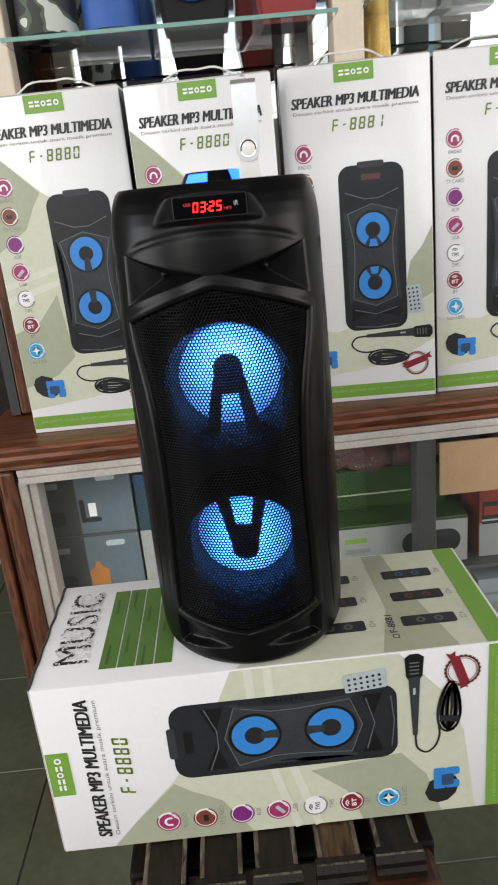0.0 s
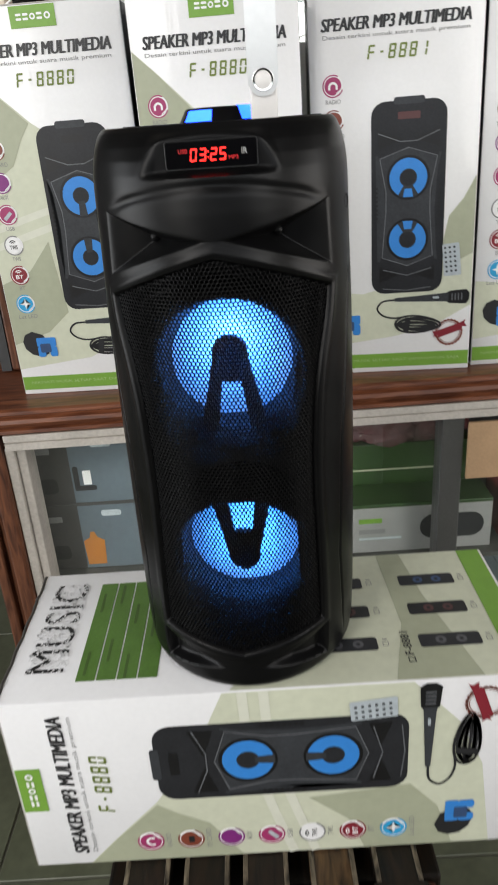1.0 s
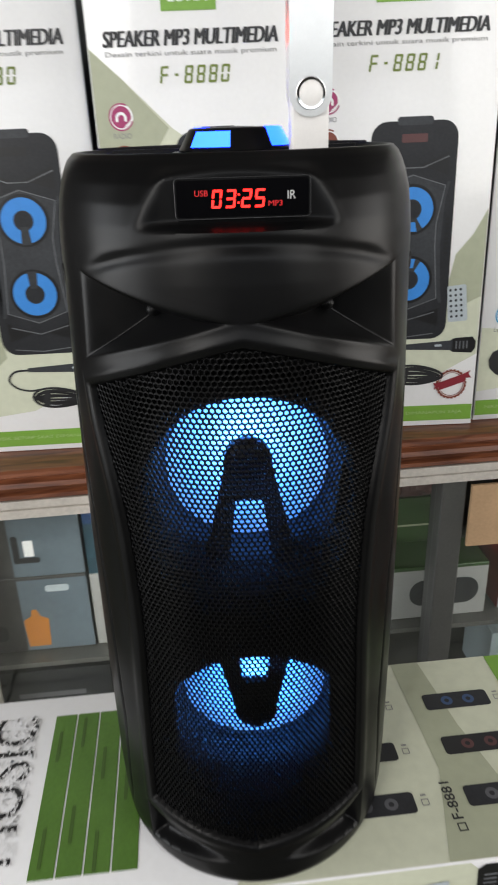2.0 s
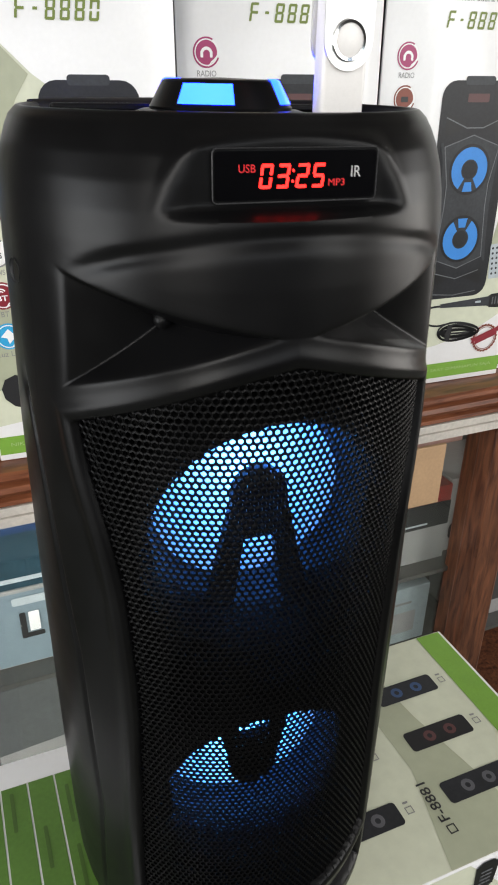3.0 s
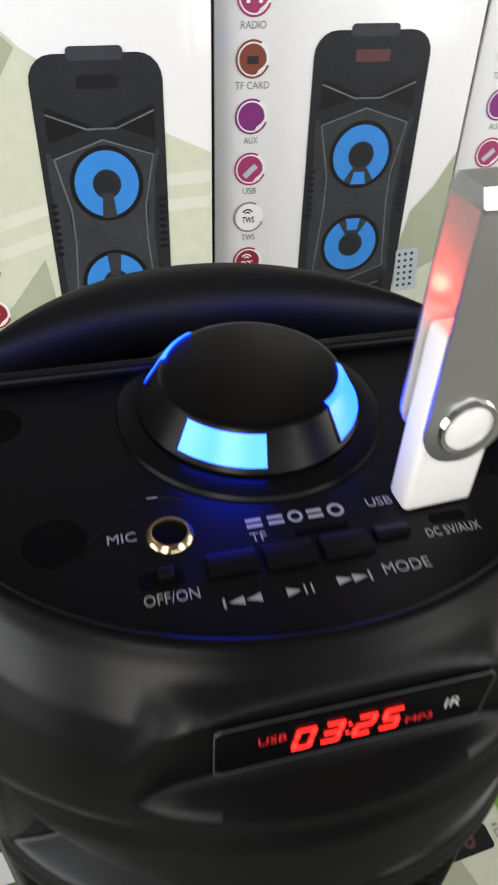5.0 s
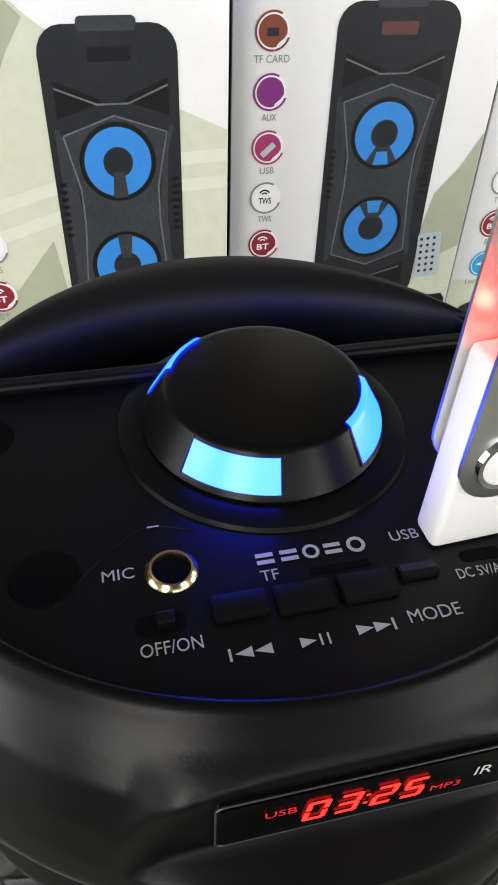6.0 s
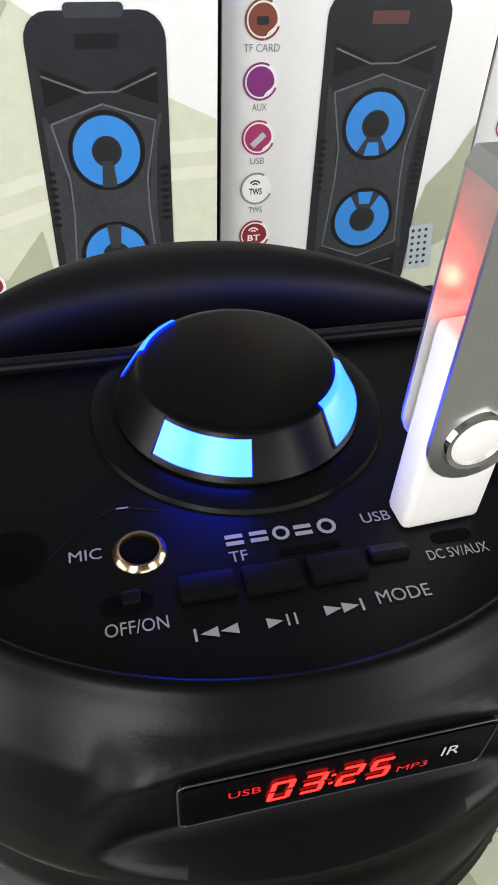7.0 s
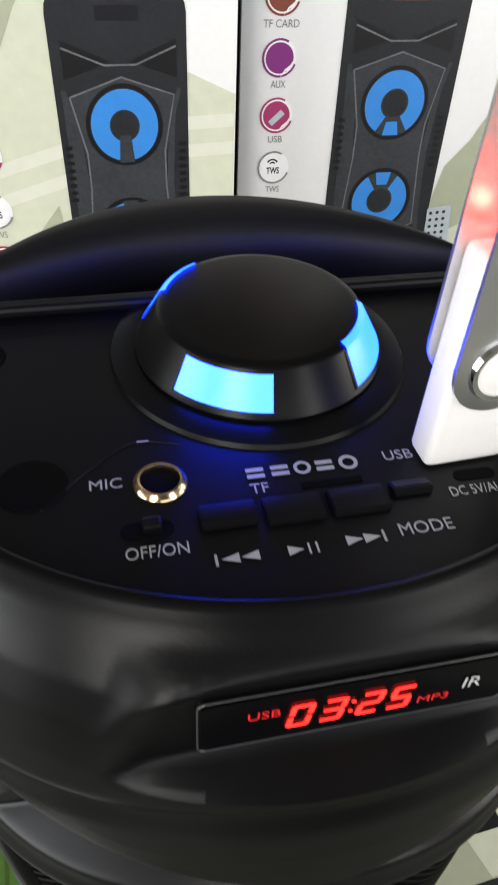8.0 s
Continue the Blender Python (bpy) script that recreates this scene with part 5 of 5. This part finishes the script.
for a, span in ((-52, 46), (38, 46), (128, 46), (212, 37)):
    part("lit_window", lathe([(0.0283, 0.0042), (0.0243, 0.0112)] + ([] if a in (-52, 128) else [(0.0236, 0.0124), (0.0222, 0.0130)]), 14, km, a0=a, a1=a + span), M_BLUE, knob, "glowing blue window", smooth=60)
    part("window_rim", tube([km @ Vector((r * math.sin(radians(b)), -r * math.cos(radians(b)), z)) for r, z, b in ((0.0284, 0.0038, a - 1), (0.0238, 0.0115, a - 1))], 0.0003, 6), M_BLACK, knob)

# buttons, sockets and prints
for x0, x1 in ((-0.0220, -0.0114), (-0.0098, 0.0013), (0.0029, 0.0142), (0.0158, 0.0238)):
    y0 = -0.0455 + (0.0030 if x0 > 0.015 else (0.0008 if x0 < -0.02 else 0))
    bm = prism([(x0, y0, PZ), (x0, -0.0385, PZ), (x0, -0.0385, PZ + 0.0008), (x0, y0 + 0.0012, PZ + 0.0019), (x0, y0 + 0.0002, PZ + 0.0014)], (x1 - x0, 0, 0))
    bmesh.ops.bevel(bm, geom=bm.edges[:], offset=0.0003, segments=2, affect="EDGES")
    part("push_button", bm, M_PANEL, panel, "black push button", smooth=40)
# Slots, sockets and screw holes are black patches painted as their inner shade.
part("card_slot", box(-0.0012, 0.0112, -0.0372, -0.0356, PZ - 0.002, PZ + 0.0002), M_HOLE, panel, "narrow memory card slot")
jm = Matrix.Translation((-0.0280, -0.0309, PZ)) @ Matrix.Scale(0.92, 4)
part("jack_ring", lathe([(0.0040, -0.001), (0.0040, 0.0006), (0.0042, 0.0011), (0.0047, 0.0012), (0.0056, 0.0004), (0.0058, 0.0)], 48, jm), M_GOLD, panel, "shiny brass socket ring", smooth=35)
part("jack_well", lathe([(0.0, 0.0003), (0.0045, 0.0003)], 32, jm), M_HOLE, panel)
part("switch_well", slab(rounded(-0.0365, -0.0268, -0.0445, -0.0405, 0.0019), 0.002, Matrix.Translation((0, 0, PZ + 0.0002))), M_HOLE, panel)
part("slide_switch", box(-0.0325, -0.0290, -0.0438, -0.0412, PZ, PZ + 0.0026, 0.0005), M_PANEL, panel)
for x, y in ((-0.0521, -0.0281), (0.0540, -0.0215), (-0.0650, 0.014)):
    part("screw_well", lathe([(0.0, 0.0002), (0.0062, 0.0002), (0.0065, 0.0004), (0.0069, 0.0)], 32, Matrix.Translation((x, y, PZ))), M_HOLE, panel, smooth=35)
part("power_socket", slab(rounded(0.0298, 0.0385, -0.0402, -0.0374, 0.0013), 0.002, Matrix.Translation((0, 0, PZ + 0.0002))), M_HOLE, panel)
pm = Matrix.Translation((0, 0, PZ + 0.0003))
for word, x, y, w, h in (("MIC", -0.0383, -0.0301, 0.0062, 0.0026), ("OFF/ON", -0.0304, -0.0476, 0.0112, 0.0027), ("MODE", 0.0192, -0.0502, 0.0106, 0.0028), ("USB", 0.0206, -0.0312, 0.0062, 0.0026), ("TF", -0.0094, -0.0358, 0.0036, 0.0025), ("DC 5V/AUX", 0.0338, -0.0428, 0.0130, 0.0024)):
    lettering("panel_print", word, pm @ pose(x, y, 0), w, h, M_MARK, panel)


def arrow(x, y, w, h):
    return [(x, y - h), (x + w, y), (x, y + h)]


def rod(x, y, w, h):
    return [(x, y - h), (x + w, y - h), (x + w, y + h), (x, y + h)]


part("previous_print", flat([rod(-0.0208, -0.0514, 0.0005, 0.0013), arrow(-0.0164, -0.0514, -0.0033, 0.0011)[::-1], arrow(-0.0128, -0.0514, -0.0033, 0.0011)[::-1]], pm), M_MARK, panel)
part("play_print", flat([arrow(-0.0076, -0.0515, 0.0030, 0.0011), rod(-0.0039, -0.0515, 0.0004, 0.0012), rod(-0.0024, -0.0515, 0.0004, 0.0012)], pm), M_MARK, panel)
part("next_print", flat([arrow(0.0034, -0.0510, 0.0033, 0.0011), arrow(0.0068, -0.0510, 0.0033, 0.0011), rod(0.0104, -0.0510, 0.0005, 0.0013)], pm), M_MARK, panel)
part("panel_line", tube(smooth_path([(-0.0505, -0.0349, PZ), (-0.0438, -0.0282, PZ), (-0.0328, -0.0193, PZ), (-0.0226, -0.0212, PZ)]), 0.00025, 6), M_PANEL, panel, smooth=60)
part("volume_mark", flat([rod(-0.0314, -0.0193, 0.0024, 0.0002)], pm), M_MARK, panel)
lg = [rod(x, y, 0.0036, 0.0005) for x in (-0.0112, -0.0062, 0.0030) for y in (-0.0309, -0.0326)]
lg += annulus(0.0002, -0.0317, 0.0011, 0.0018, 0, 360, 12) + annulus(0.0098, -0.0317, 0.0012, 0.0020, 0, 360, 14)
part("logo_mark", flat(lg, pm), M_MARK, panel, "pale abstract logo shapes")

# ---------------------------------------------------------------- USB stick in the panel
stick = empty("usb_stick", Matrix.Translation((SX, SY, 0.0012)) @ pose(0, 0, 0, 0, 0, SYAW) @ Matrix.Translation((0.0330, -0.0318, PZ)) @ pose(0, 0, 0, 0, 0, 3))
tagged(stick, "white USB stick with a swivelling steel cover plugged into the speaker", "usb stick")
part("white_body", box(-0.0088, 0.0088, -0.0040, 0.0040, 0.0003, 0.0470, 0.0016, 3), M_WHITEP, stick, "white plastic body", smooth=50)
pl = [(0.0096 * math.cos(radians(a)), 0.0255 + 0.0096 * math.sin(radians(a))) for a in range(180, 361, 15)] + [(0.0096, 0.0722), (-0.0096, 0.0722)]
for y0 in (-0.0056, 0.0048):
    bm = prism([(x, y0, z) for x, z in pl], (0, 0.0008, 0))
    part("steel_cover", bm, M_STEEL, stick, "brushed steel cover plate")
bm = prism([(-0.0096, -0.0056, 0.0722), (-0.0096, -0.0056, 0.0716), (-0.0096, 0.0056, 0.0716), (-0.0096, 0.0056, 0.0722), (-0.0096, 0.0040, 0.0752), (-0.0096, -0.0040, 0.0752)], (0.0192, 0, 0))
part("cover_bend", bm, M_STEEL, stick)
ym = Matrix.Translation((0, -0.0056, 0.0255)) @ pose(0, 0, 0, 90, 0, 0)
part("pivot_ring", lathe([(0.0052, 0.0), (0.0054, 0.0008), (0.0064, 0.0009), (0.0068, 0.0)], 40, ym), M_CHROME, stick, "chrome pivot ring", smooth=40)
part("pivot_cap", lathe([(0.0, 0.0007), (0.0046, 0.0006), (0.0053, 0.0002)], 40, ym), M_WHITEP, stick, "white pivot cap", smooth=40)
part("signal_led", lathe([(0.0, 0.0014), (0.0012, 0.0010), (0.0018, 0.0)], 16, Matrix.Translation((-0.003, 0, 0.0469))), M_LED, stick, "small red signal light", smooth=60)
led_data = bpy.data.lights.new("signal_lamp", "POINT")
led_data.energy, led_data.color, led_data.shadow_soft_size = 0.0035, (1.0, 0.03, 0.02), 0.0015
led = new("signal_lamp", led_data)
led.parent = stick
led.location = (-0.004, 0.0, 0.0508)
part("key_loop", tube([(0.0022 * math.cos(radians(a)), 0.0, 0.0758 + 0.0022 * math.sin(radians(a))) for a in range(-20, 201, 20)], 0.0005, 6), M_STEEL, stick, smooth=60)


# ---------------------------------------------------------------- floor tiles
tile_mesh = None
for i in range(16):
    for j in range(11):
        x, y = -2.38 + 0.3 * i, -1.75 + 0.3 * j
        if tile_mesh is None:
            first = part("tile", box(-0.148, 0.148, -0.148, 0.148, -0.004, 0.0, 0.0012, 1), M_FLOOR, floor_ob)
            tile_mesh = first.data
            tile = first
        else:
            tile = new("tile", tile_mesh)
            tile.parent = floor_ob
        tile.location = (x, y, FLOOR)
